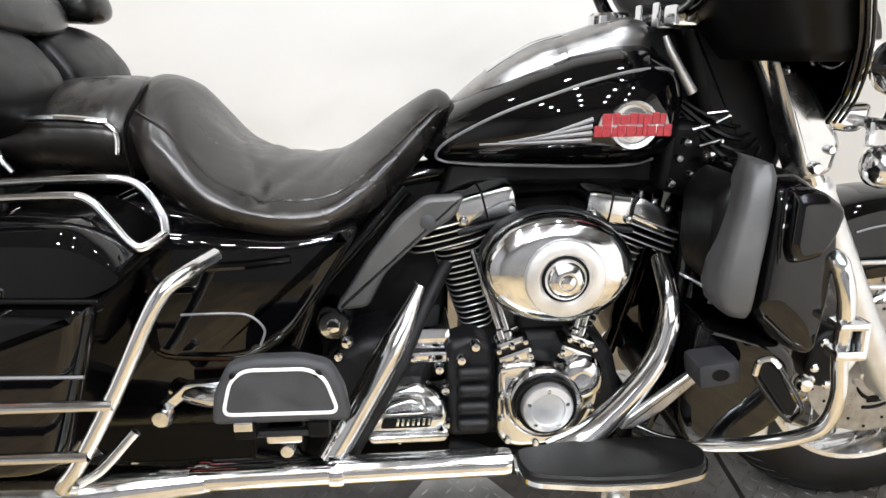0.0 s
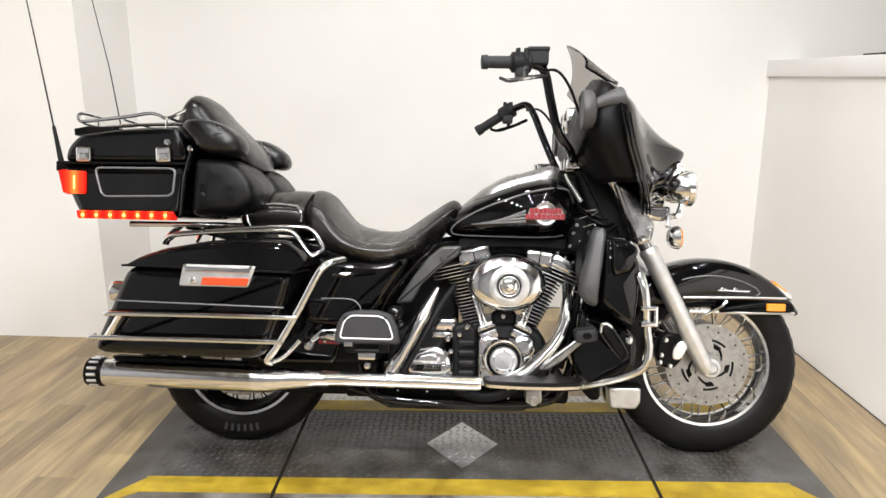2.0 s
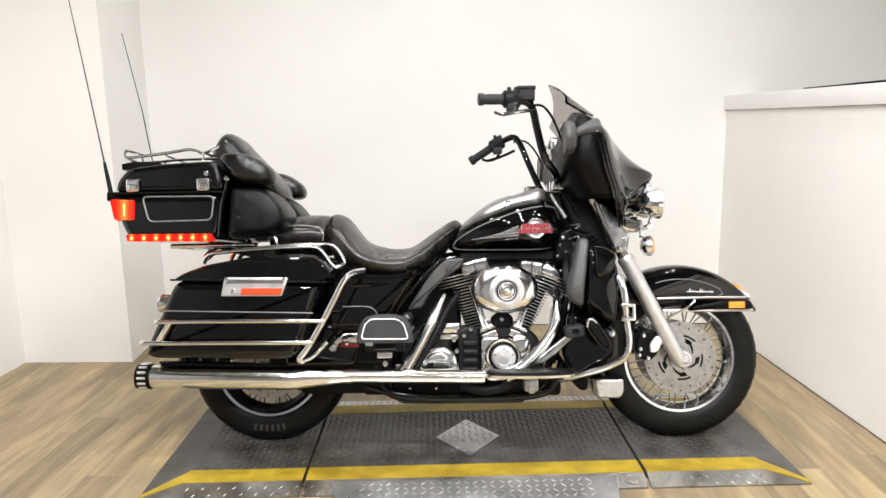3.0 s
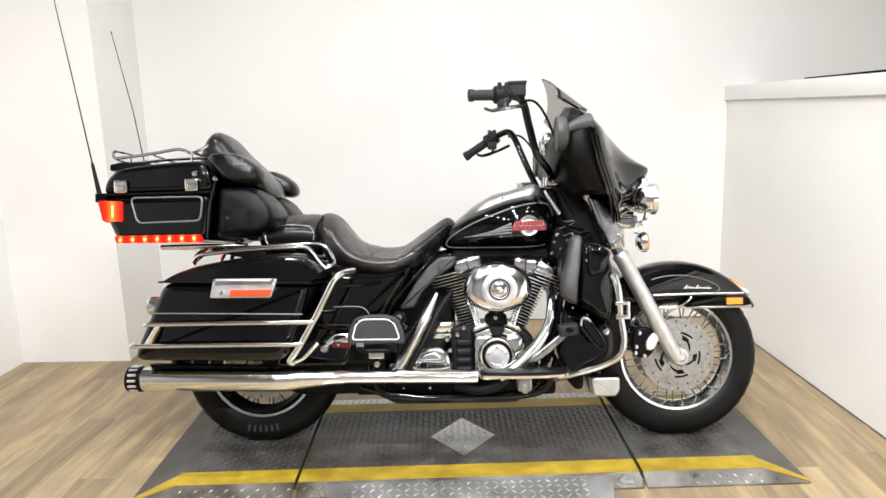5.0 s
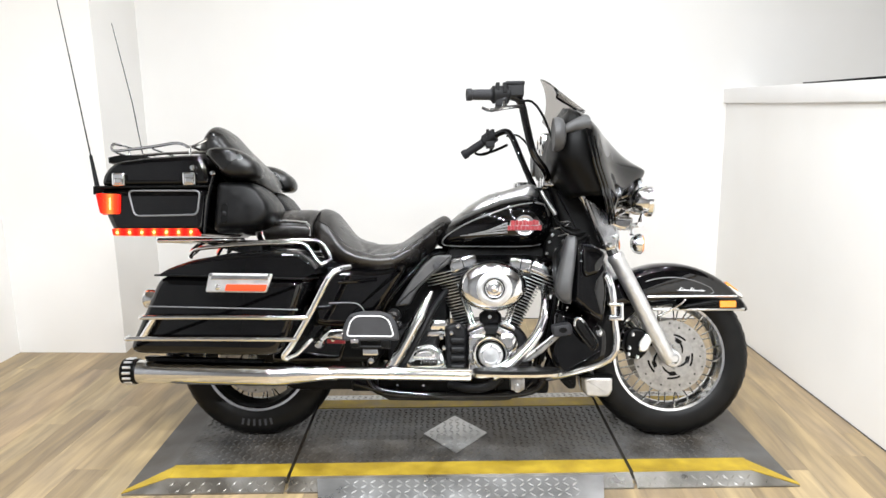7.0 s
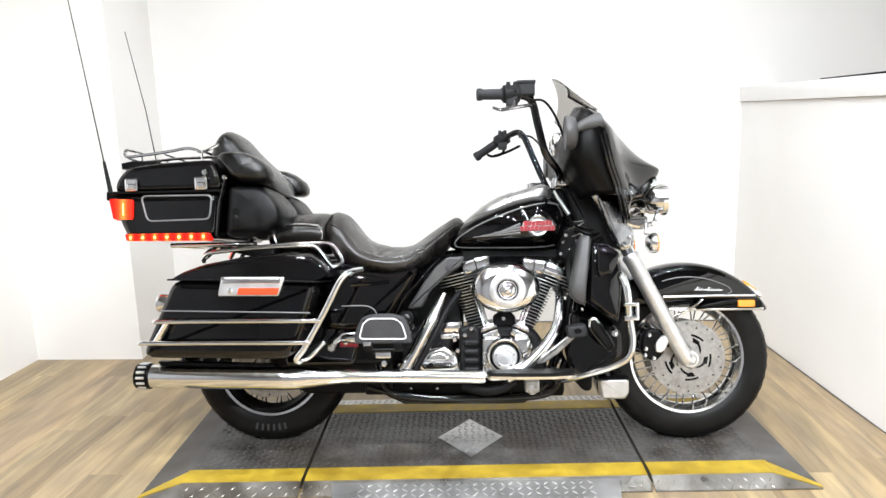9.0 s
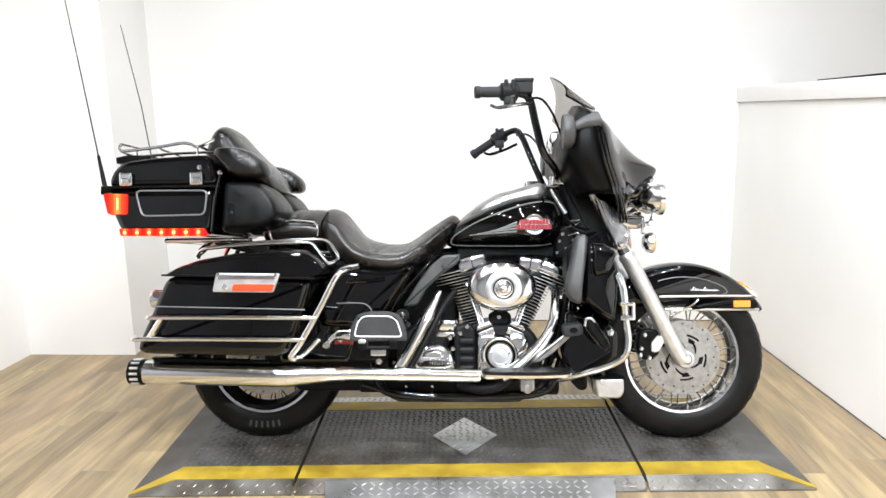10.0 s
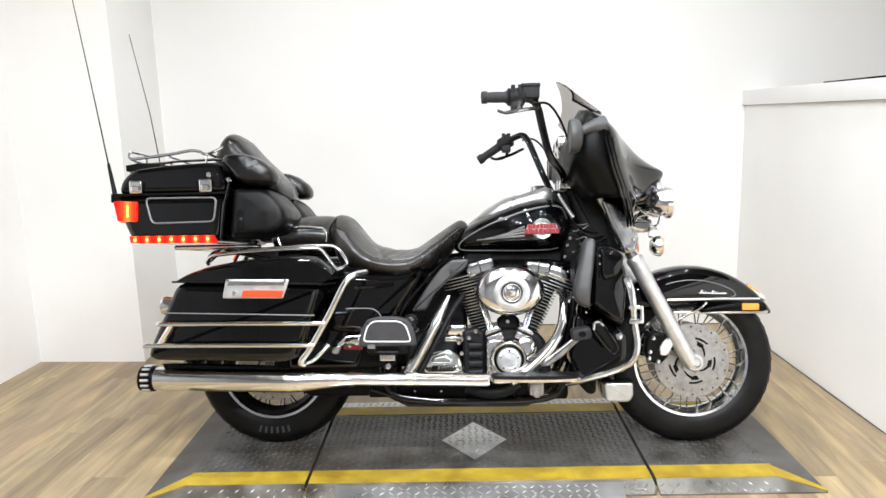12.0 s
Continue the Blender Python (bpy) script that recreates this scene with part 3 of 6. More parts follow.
# ---- front fender
def front_fender():
    R, W = 0.358, 0.088
    rings = []
    for d in range(32, 206, 4):
        t = radians(d)
        low = max(0.20, (0.195) / max(math.sin(t), 0.05)) if d < 148 else 0.30
        low = min(low, R - 0.02)
        ring = []
        for k in range(13):
            u = -1 + k / 6
            if abs(u) > 0.66:
                q = (abs(u) - 0.66) / 0.34
                y, r = W, (R - 0.03) * (1 - q) + low * q
            else:
                q = abs(u) / 0.66
                y, r = W * math.sin(q * math.pi / 2) ** 0.8, R - 0.03 * (1 - math.cos(q * math.pi / 2))
            y = y if u > 0 else -y
            ring.append((FX + r * math.cos(t), y, AZ + r * math.sin(t)))
        rings.append(ring)
    bm = fresh()
    loft(bm, rings, closed=False)
    ob = part("front_fender", bm, PAINT, bike, "gloss black front fender with silver pinstripe")
    so = ob.modifiers.new("thick", "SOLIDIFY")
    so.thickness = 0.004
    for s in (-1, 1):
        bm = fresh()
        tube(bm, [(FX - 0.09, s * 0.093, AZ + 0.229), (FX + 0.1, s * 0.094, AZ + 0.231), (FX + 0.248, s * 0.09, AZ + 0.229)], 0.0045, 8)
        part("fender_trim", bm, ALUMINIUM, ob, "chrome fender trim strip")
    for s in (-1, 1):
        bm = fresh()
        tube(bm, [(FX - 0.07, s * 0.096, AZ + 0.182), (FX + 0.10, s * 0.097, AZ + 0.181), (FX + 0.275, s * 0.09, AZ + 0.180)], 0.0055, 8)
        part("skirt_trim", bm, ALUMINIUM, ob, "chrome skirt strip")
    bm = fresh()
    slab(bm, [(FX + 0.02, AZ + 0.184), (FX + 0.26, AZ + 0.184), (FX + 0.272, AZ + 0.195), (FX + 0.26, AZ + 0.217), (FX + 0.16, AZ + 0.217), (FX + 0.06, AZ + 0.20)], -0.105, 0.105, 0.006, 0.008)
    part("lamp_housing", bm, SATIN, ob)
    for s in (-1, 1):
        part("side_reflector", slab(fresh(), [(FX + 0.177, AZ + 0.188), (FX + 0.238, AZ + 0.188), (FX + 0.238, AZ + 0.214), (FX + 0.177, AZ + 0.214)], s * 0.102, s * 0.112, 0.003, 0.004), AMBER, ob, "amber side marker lens")
    part("fender_tip_lamp", slab(fresh(), [(FX + 0.225, AZ + 0.268), (FX + 0.275, AZ + 0.235), (FX + 0.275, AZ + 0.25), (FX + 0.235, AZ + 0.282)], -0.03, 0.03, 0.004), AMBER, ob, "amber fender tip lamp in a chrome bezel")
    part("tip_bezel", slab(fresh(), [(FX + 0.205, AZ + 0.268), (FX + 0.29, AZ + 0.218), (FX + 0.292, AZ + 0.234), (FX + 0.215, AZ + 0.282)], -0.036, 0.036, 0.003), CHROME, ob)
    # pinstripe and the script, as plain bars
    bm = fresh()
    arc = []
    for d in range(40, 112, 4):
        t = radians(d)
        arc.append((FX + 0.302 * math.cos(t), -0.0895, AZ + 0.302 * math.sin(t)))
    arc = [(FX + 0.148, -0.0895, AZ + 0.236), (FX + 0.162, -0.0895, AZ + 0.245)] + [p for p in arc if p[0] < FX + 0.165]
    tube(bm, arc, 0.0022, 6)
    part("pinstripe", bm, STRIPE, ob)
    at = FX + 0.030
    for k, (h, wide) in enumerate(((13, 7), (10, 3), (8, 4), (6, 4), (6, 5), (13, 7), (10, 3), (6, 5), (6, 4), (6, 4), (8, 3), (6, 5))):
        h, wide = 0.001 * h, 0.001 * wide
        x0, z0 = at, AZ + 0.2515 - 0.0003 * k
        part("script_bar", slab(fresh(), [(x0, z0), (x0 + wide * 0.8, z0), (x0 + wide * 0.8 + h * 0.45, z0 + h), (x0 + wide * 0.25 + h * 0.45, z0 + h)], -0.0885, -0.0902, 0.0003), WHITE, ob, "pale script reduced to a bar")
        at += wide + 0.0036
    part("script_bar", slab(fresh(), [(FX + 0.024, AZ + 0.2525), (at, AZ + 0.2492), (at + 0.004, AZ + 0.2515), (FX + 0.027, AZ + 0.2548)], -0.0885, -0.09, 0.0003), WHITE, ob, "pale script reduced to a bar")
    for s in (-1, 1):
        bm = fresh()
        tube(bm, [(FX - 0.055, s * 0.10, AZ + 0.155), (FX + 0.02, s * 0.105, AZ + 0.195), (FX + 0.05, s * 0.10, AZ + 0.218)], 0.008, 8, 4, 0.6)
        part("fender_stay", bm, CHROME, ob)
    return ob


front_fender()

# ---- fork
TOPF, LOWF = Vector((0.335, 0, 1.06)), Vector((0.712, 0, 0.315))


def fork_point(h, y):
    """A point on the fork's line, h from the axle (0) to the top (1)."""
    p = LOWF.lerp(TOPF, h)
    return Vector((p.x, y, p.z))


for s in (-1, 1):
    leg = part("fork_leg", along(fresh(), [(0.02, -0.03), (0.027, 0.0), (0.0295, 0.1), (0.0295, 0.48), (0.032, 0.485), (0.032, 0.5), (0.026, 0.51)], fork_point(0, s * 0.14), fork_point(1, s * 0.14), 20), ALUMINIUM, bike, "bright aluminium fork lower leg")
    bm = fresh()
    lathe(bm, [(0.034, s * 0.108), (0.034, s * 0.146), (0.030, s * 0.152), (0.022, s * 0.153), (0.020, s * 0.148), (0.001, s * 0.148)], (FX - 0.012, 0, AZ + 0.004), "y", 28)
    lathe(bm, [(0.016, s * 0.146), (0.016, s * 0.158), (0.012, s * 0.162), (0.001, s * 0.162)], (FX - 0.008, 0, AZ + 0.003), "y", 6)
    part("axle_clamp", bm, ALUMINIUM, leg)
    part("fork_tube", along(fresh(), [(0.024, 0.5), (0.024, 0.99)], fork_point(0, s * 0.14), fork_point(1, s * 0.14), 16), CHROME, leg)
    bm = fresh()
    slab(bm, [(0.400, 0.905), (0.437, 0.905), (0.466, 0.869), (0.535, 0.771), (0.524, 0.717), (0.476, 0.704), (0.439, 0.797)], s * 0.115, s * 0.185, 0.012, 0.012)
    shroud = part("fork_shroud", bm, MOTTLED_CHROME, bike, "polished chrome fork shroud")
    for x, z, r in ((0.425, 0.885, 0.007), (0.492, 0.728, 0.011), (0.512, 0.758, 0.008)):
        part("shroud_bolt", bolt(fresh(), x, s * 0.185, z, r, 0.011, s), CHROME, shroud)

# ---- brake caliper and its hose, both sides
for s in (-1, 1):
    bm = fresh()
    slab(bm, [(0.553, 0.345), (0.566, 0.40), (0.592, 0.42), (0.63, 0.414), (0.648, 0.39), (0.645, 0.35), (0.638, 0.325), (0.61, 0.298), (0.57, 0.308)], s * 0.085, s * 0.14, 0.01, 0.012)
    cal = part("brake_caliper", bm, SATIN, bike, "black four-piston front caliper")
    bm = fresh()
    slab(bm, [(0.606, 0.33), (0.602, 0.365), (0.622, 0.393), (0.654, 0.398), (0.658, 0.376), (0.634, 0.33)], s * 0.138, s * 0.150, 0.005, 0.012)
    part("caliper_cover", bm, CHROME, cal, "chrome caliper insert")
    for x, z in ((0.572, 0.345), (0.585, 0.395), (0.568, 0.322), (0.60, 0.31)):
        part("caliper_bolt", bolt(fresh(), x, s * 0.139, z, 0.009, 0.008, s), CHROME, cal)
    part("brake_hose", tube(fresh(), [(0.58, s * 0.10, 0.41), (0.545, s * 0.11, 0.43), (0.50, s * 0.11, 0.52), (0.47, s * 0.09, 0.66)], 0.0055, 8, 6), SATIN, bike)
    part("brake_pipe", tube(fresh(), [(0.66, s * 0.125, 0.40), (0.675, s * 0.13, 0.44), (0.655, s * 0.13, 0.47), (0.62, s * 0.12, 0.50)], 0.004, 8, 5), CHROME, cal)


def dense(rows, steps=4):
    """Smooths a table of section rows."""
    out = []
    n = len(rows)
    for i in range(n - 1):
        a, b, c, d = rows[max(i - 1, 0)], rows[i], rows[i + 1], rows[min(i + 2, n - 1)]
        for k in range(steps):
            u = k / steps
            out.append(tuple(0.5 * (2 * q + (r - p) * u + (2 * p - 5 * q + 4 * r - s) * u * u + (3 * q - p - 3 * r + s) * u ** 3) for p, q, r, s in zip(a, b, c, d)))
    return out + [rows[-1]]


# ---- fairing
def fairing():
    # height, half width, x at the middle, x at the wing's rim
    rows = [(0.805, 0.21, 0.53, 0.485), (0.85, 0.27, 0.56, 0.468), (0.92, 0.33, 0.61, 0.439), (0.985, 0.36, 0.655, 0.412), (1.01, 0.369, 0.668, 0.403), (1.025, 0.373, 0.664, 0.399), (1.045, 0.376, 0.628, 0.394), (1.07, 0.378, 0.59, 0.388), (1.10, 0.378, 0.556, 0.382), (1.13, 0.37, 0.527, 0.378), (1.165, 0.352, 0.485, 0.368), (1.195, 0.315, 0.452, 0.358), (1.22, 0.25, 0.428, 0.345), (1.24, 0.16, 0.415, 0.335)]
    n = 48
    outer = []
    for z, w, xc, xe in dense(rows, 3):
        ring = []
        # a round wing beside the rim, a hollow, and the nose in the middle
        wing = min(0.092, 0.68 * (xc - xe))
        for k in range(n + 1):
            u = -1 + 2 * k / n
            y = w * math.sin(u * math.pi / 2)
            a = min(1.0, abs(y) / w)
            x = xe + wing * (1 - a ** 2.8) ** 0.62 + (xc - xe - wing) * math.exp(-(a / 0.42) ** 2)
            ring.append((x, y, z))
        outer.append(ring)
    bm = fresh()
    loft(bm, outer, closed=False)
    shell = part("fairing", bm, PAINT, bike, "gloss black bat-wing fairing")
    so = shell.modifiers.new("thick", "SOLIDIFY")
    so.thickness = 0.006
    # inner shell towards the rider
    inner = []
    for z, w, xc, xe in [(0.90, 0.312, 0.6, 0.447)] + rows[2:]:
        edge = 0.345 + max(0.0, 1.03 - z) * 0.5
        swell = math.sin(math.pi * min(1.0, max(0.0, (z - 0.84) / 0.38))) ** 0.6
        ring = [(xe, -w + 0.002, z)]
        for k in range(n + 1):
            u = -1 + 2 * k / n
            ring.append((min(edge, xe - 0.002) - 0.004 - 0.085 * swell * (1 - abs(u) ** 3), (w - 0.008) * math.sin(u * math.pi / 2), z))
        ring.append((xe, w - 0.002, z))
        inner.append(ring)
    bm = fresh()
    loft(bm, inner, closed=False)
    ins = part("inner_fairing", bm, SATIN, bike, "satin black inner fairing with speaker rings")
    so = ins.modifiers.new("thick", "SOLIDIFY")
    so.thickness = 0.004
    for s in (-1, 1):
        part("speaker_ring", lathe(fresh(), [(0.07, 0.36), (0.07, 0.30), (0.062, 0.292), (0.056, 0.30), (0.03, 0.31), (0.001, 0.305)], (0, s * 0.235, 1.05), "x", 28), PLASTIC, ins)
        part("gauge", lathe(fresh(), [(0.045, 0.32), (0.045, 0.262), (0.04, 0.258), (0.036, 0.262), (0.001, 0.263)], (0, s * 0.06, 1.12), "x", 24), CHROME, ins)
    for s in (-1, 1):
        for d, r in ((0.002, 0.0042), (0.014, 0.0032), (0.025, 0.0028)):
            pts = [(xe + d, s * (w * (1 - 0.02 * d / 0.025) + 0.001), z) for z, w, xc, xe in rows[:9]]
            part("rim_bead", tube(fresh(), pts, r, 6, 3), PAINT, shell)
    # smoked screen
    bm = fresh()
    rings = []
    for j in range(9):
        v = j / 8
        ring = []
        for k in range(21):
            u = -1 + k / 10
            w = 0.30 - 0.07 * v
            z0 = 1.244 - 0.05 * u * u
            top = 1.39 - 0.125 * abs(u) ** 1.15
            z = z0 + (top - z0) * v
            x = 0.43 - 0.055 * u * u - (z - z0) * 1.12
            ring.append((x, u * w, z))
        rings.append(ring)
    loft(bm, rings, closed=False)
    scr = part("windscreen", bm, SMOKE, bike, "short smoked acrylic windscreen")
    scr.visible_shadow = False
    so = scr.modifiers.new("thick", "SOLIDIFY")
    so.thickness = 0.004
    return shell


fairing()

# ---- headlamp and passing lamps
def lamp(name, x, y, z, r, deep, label):
    body = part(name, lathe(fresh(), [(r * 0.25, -deep), (r * 0.7, -deep * 0.8), (r * 0.95, -deep * 0.35), (r, -0.012), (r * 1.04, -0.01), (r * 1.04, 0.006), (r * 0.95, 0.012), (r * 0.93, 0.002)], (x, y, z), "x", 32), CHROME, bike, label)
    part("lens", lathe(fresh(), [(r * 0.94, 0.002), (r * 0.8, 0.010), (r * 0.4, 0.016), (0.001, 0.018)], (x, y, z), "x", 28), LAMP_GLASS, body)
    return body


lamp("headlamp", 0.64, 0.0, 0.925, 0.075, 0.07, "chrome headlamp in the fairing's nose")
for s in (-1, 1):
    pl = lamp("passing_lamp", 0.636, s * 0.185, 0.888, 0.055, 0.065, "chrome passing lamp")
    bs = part("turn_signal", lathe(fresh(), [(0.006, -0.036), (0.020, -0.034), (0.031, -0.026), (0.037, -0.010), (0.037, 0.0)], (0.603, s * 0.20, 0.732), "x", 24), CHROME, bike, "chrome bullet turn signal")
    part("signal_lens", lathe(fresh(), [(0.035, 0.0), (0.031, 0.006), (0.016, 0.010), (0.001, 0.011)], (0.603, s * 0.20, 0.732), "x", 24), AMBER, bs)
bm = fresh()
tube(bm, [(0.59, -0.24, 0.80), (0.575, -0.15, 0.80), (0.565, 0, 0.80), (0.575, 0.15, 0.80), (0.59, 0.24, 0.80)], 0.009, 8, 4)
for s in (-1, 1):
    tube(bm, [(0.575, s * 0.19, 0.80), (0.57, s * 0.2, 0.765)], 0.009, 8)
    slab(bm, [(0.475, 0.828), (0.588, 0.832), (0.584, 0.80), (0.567, 0.782), (0.53, 0.786), (0.494, 0.802)], s * 0.12, s * 0.175, 0.012, 0.012)
    tube(bm, [(0.605, s * 0.185, 0.80), (0.62, s * 0.185, 0.845)], 0.012, 8)
    tube(bm, [(0.49, s * 0.15, 0.79), (0.585, s * 0.17, 0.80)], 0.011, 8, 0, 0.6)
part("lamp_bracket", bm, CHROME, bike, "chrome passing lamp bar")

# ---- handlebar
def handlebar():
    near = [(-0.02, -0.385, 1.243), (0.05, -0.37, 1.246), (0.115, -0.35, 1.246), (0.158, -0.335, 1.228), (0.18, -0.32, 1.145), (0.205, -0.31, 1.05), (0.25, -0.25, 1.0), (0.275, -0.12, 0.975)]
    far = [(0.275, 0.12, 0.965), (0.268, 0.24, 0.975), (0.25, 0.285, 1.02), (0.21, 0.30, 1.12), (0.175, 0.315, 1.21), (0.148, 0.335, 1.243), (0.10, 0.37, 1.232), (0.05, 0.395, 1.205), (-0.03, 0.42, 1.158)]
    full = near + [(0.28, 0.0, 0.968)] + far
    bar = part("handlebar", tube(fresh(), full, 0.0138, 14, 7), PAINT, bike, "tall black handlebar")
    for s in (-1, 1):
        end, mid = (Vector((-0.03, -0.387, 1.243)), Vector((0.055, -0.37, 1.246))) if s < 0 else (Vector((-0.045, 0.425, 1.15)), Vector((0.05, 0.395, 1.206)))
        way = (mid - end).normalized()
        part("grip", along(fresh(), [(0.012, 0), (0.021, 0.02), (0.0215, 0.2), (0.0175, 0.22), (0.0185, 0.5), (0.0185, 0.95), (0.022, 1.0)], end, mid, 18), PLASTIC, bar, "grey rubber grip")
        bm = fresh()
        along(bm, [(0.02, 0), (0.031, 0.1), (0.031, 0.9), (0.02, 1)], mid, mid + way * 0.065, 14)
        c0 = mid + way * 0.035
        block(bm, c0 + Vector((-0.02, -0.025, -0.045)), c0 + Vector((0.02, 0.025, -0.01)), 0.006)
        part("switch_housing", bm, ENGINE, bar)
        for dx in (-0.012, 0.012):
            part("switch_button", block(fresh(), c0 + Vector((dx - 0.007, -0.032, 0.0)), c0 + Vector((dx + 0.007, 0.0, 0.036)), 0.003), SATIN, bar)
        bm = fresh()
        tube(bm, [c0 + Vector((0.01, s * 0.02, -0.02)), c0 + Vector((0.0, s * 0.05, -0.055)), c0 + Vector((-0.04, s * 0.06, -0.066)), c0 + Vector((-0.068, s * 0.065, -0.058))], 0.007, 8, 5, 0.7)
        tube(bm, [c0 + Vector((-0.04, s * 0.058, -0.066)), c0 + Vector((0.02, s * 0.035, -0.052)), c0 + Vector((0.075, s * -0.02, -0.035))], 0.0065, 8, 5)
        part("lever", bm, CHROME if s < 0 else SATIN, bar)
        if s < 0:
            bm = fresh()
            block(bm, (0.108, -0.38, 1.24), (0.168, -0.32, 1.282), 0.006)
            block(bm, (0.105, -0.384, 1.278), (0.171, -0.316, 1.290), 0.004)
            part("fluid_reservoir", bm, ENGINE, bar, "dark brake fluid reservoir")
        part("cable", tube(fresh(), [(0.15, s * 0.355, 1.225), (0.20, s * 0.34, 1.225), (0.245, s * 0.31, 1.17), (0.29, s * 0.27, 1.06), (0.33, s * 0.2, 0.96)], 0.0045, 8, 6), SATIN, bar)
    bm = fresh()
    block(bm, (0.245, -0.06, 0.925), (0.31, 0.06, 0.955), 0.008)
    for s in (-1, 1):
        block(bm, (0.255, s * 0.045 - 0.016, 0.93), (0.305, s * 0.045 + 0.016, 0.995), 0.006)
    part("bar_clamp", bm, CHROME, bar, "chrome handlebar clamp")
    return bar


handlebar()
for s in (-1, 1):
    mir = part("mirror", lathe(fresh(), [(0.001, 0.024), (0.03, 0.022), (0.050, 0.014), (0.058, 0.0), (0.058, -0.016), (0.055, -0.020), (0.052, -0.017), (0.001, -0.0165)], (0.284, s * 0.385, 1.104), "x", 32), SHIELD_GREY, bike, "round dark grey fairing mirror")
    part("mirror_stem", tube(fresh(), [(0.295, s * 0.372, 1.118), (0.335, s * 0.362, 1.135), (0.36, s * 0.352, 1.142), (0.384, s * 0.342, 1.146)], (0.012, 0.034), 16, 3), SHIELD_GREY, mir, "flared satin mirror boot")

# ---- steering head and neck covers
bm = fresh()
slab(bm, [(0.21, 0.955), (0.30, 0.955), (0.38, 0.86), (0.42, 0.72), (0.34, 0.70), (0.28, 0.80)], -0.065, 0.065, 0.012, 0.02)
part("steering_neck", bm, SATIN, bike, "black steering head cover")
bm = fresh()
tube(bm, [(0.252, -0.112, 0.938), (0.262, -0.113, 0.916), (0.306, -0.112, 0.847)], (0.0045, 0.009), 10)
part("neck_rod", bm, ALUMINIUM, bike, "slim chrome rod beside the steering head")
bm = fresh()
block(bm, (0.257, -0.135, 0.953), (0.300, -0.08, 0.988), 0.008)
bolt(bm, 0.279, -0.134, 0.970, 0.012, 0.010)
part("riser_clamp", bm, CHROME, bike, "chrome handlebar riser clamp")
for k in range(5):
    y = -0.10 - 0.012 * k
    part("wiring_cable", tube(fresh(), [(0.285 + 0.006 * k, -0.07, 0.845 - 0.012 * k), (0.33 + 0.008 * k, y, 0.812 - 0.022 * k), (0.38 + 0.006 * k, y - 0.01, 0.79 - 0.02 * k), (0.43, y + 0.02, 0.79 - 0.012 * k)], 0.004 + 0.001 * (k % 2), 6, 5), SATIN, bike)
for x, z, r in ((0.33, 0.744, 0.012), (0.289, 0.768, 0.009), (0.278, 0.742, 0.008), (0.345, 0.77, 0.006), (0.30, 0.715, 0.007), (0.268, 0.70, 0.008)):
    part("neck_bolt", bolt(fresh(), x, -0.142, z, r, 0.012), CHROME, bike)
for (xa, za), (xb, zb) in (((0.296, 0.789), (0.322, 0.797)), ((0.31, 0.762), (0.342, 0.772)), ((0.318, 0.815), (0.352, 0.819)), ((0.335, 0.80), (0.356, 0.812))):
    part("cable_clip", tube(fresh(), [(xa, -0.15, za), (xb, -0.155, zb)], 0.0036, 8), CHROME, bike)
bm = fresh()
slab(bm, [(0.28, 0.965), (0.40, 0.955), (0.455, 0.86), (0.495, 0.76), (0.47, 0.69), (0.39, 0.70), (0.33, 0.80)], 0.10, -0.105, 0.02, 0.03, 0, 0, 4)
part("fairing_lower", bm, SATIN, bike, "satin black panel below the inner fairing")
bm = fresh()
slab(bm, [(0.27, 0.80), (0.33, 0.80), (0.37, 0.70), (0.34, 0.66), (0.26, 0.68)], -0.11, 0.11, 0.015, 0.02)
part("horn_cover", bm, SATIN, bike, "black cover ahead of the tank")


# ---- fuel tank
def super_ring(x, w, zb, zt, power=2.6, n=28, cy=0.0, flat=0.0):
    ring = []
    zm, zh = (zb + zt) / 2, (zt - zb) / 2
    for k in range(n):
        a = 2 * math.pi * k / n
        c, s = math.cos(a), math.sin(a)
        ring.append((x, cy + w * math.copysign(abs(c) ** (2 / power), c), zm + zh * math.copysign(abs(s) ** (2 / power), s)))
    return ring


tank_rows = [(-0.150, 0.05, 0.738, 0.762), (-0.135, 0.082, 0.728, 0.788), (-0.10, 0.110, 0.720, 0.824), (-0.04, 0.138, 0.716, 0.858), (0.03, 0.162, 0.714, 0.889), (0.10, 0.178, 0.712, 0.915), (0.17, 0.185, 0.711, 0.930), (0.22, 0.182, 0.714, 0.931), (0.26, 0.155, 0.725, 0.915), (0.285, 0.125, 0.745, 0.892), (0.298, 0.08, 0.775, 0.858)]
bm = fresh()
loft(bm, [super_ring(x, w, a, b, 2.5) for x, w, a, b in tank_rows])
tank = part("fuel_tank", bm, PAINT, bike, "gloss black fuel tank with silver pinstripes and badge", 60)


def tank_side(x, z, lift=0.002):
    """A point on the tank's near flank."""
    for (xa, wa, ba, ta), (xb, wb, bb, tb) in zip(tank_rows, tank_rows[1:]):
        if xa <= x <= xb:
            u = (x - xa) / (xb - xa)
            w, zb, zt = wa + (wb - wa) * u, ba + (bb - ba) * u, ta + (tb - ta) * u
            s = min(0.98, abs(z - (zb + zt) / 2) / ((zt - zb) / 2))
            return Vector((x, -w * (1 - s ** 2.5) ** 0.4 - lift, z))
    return Vector((x, -0.15, z))


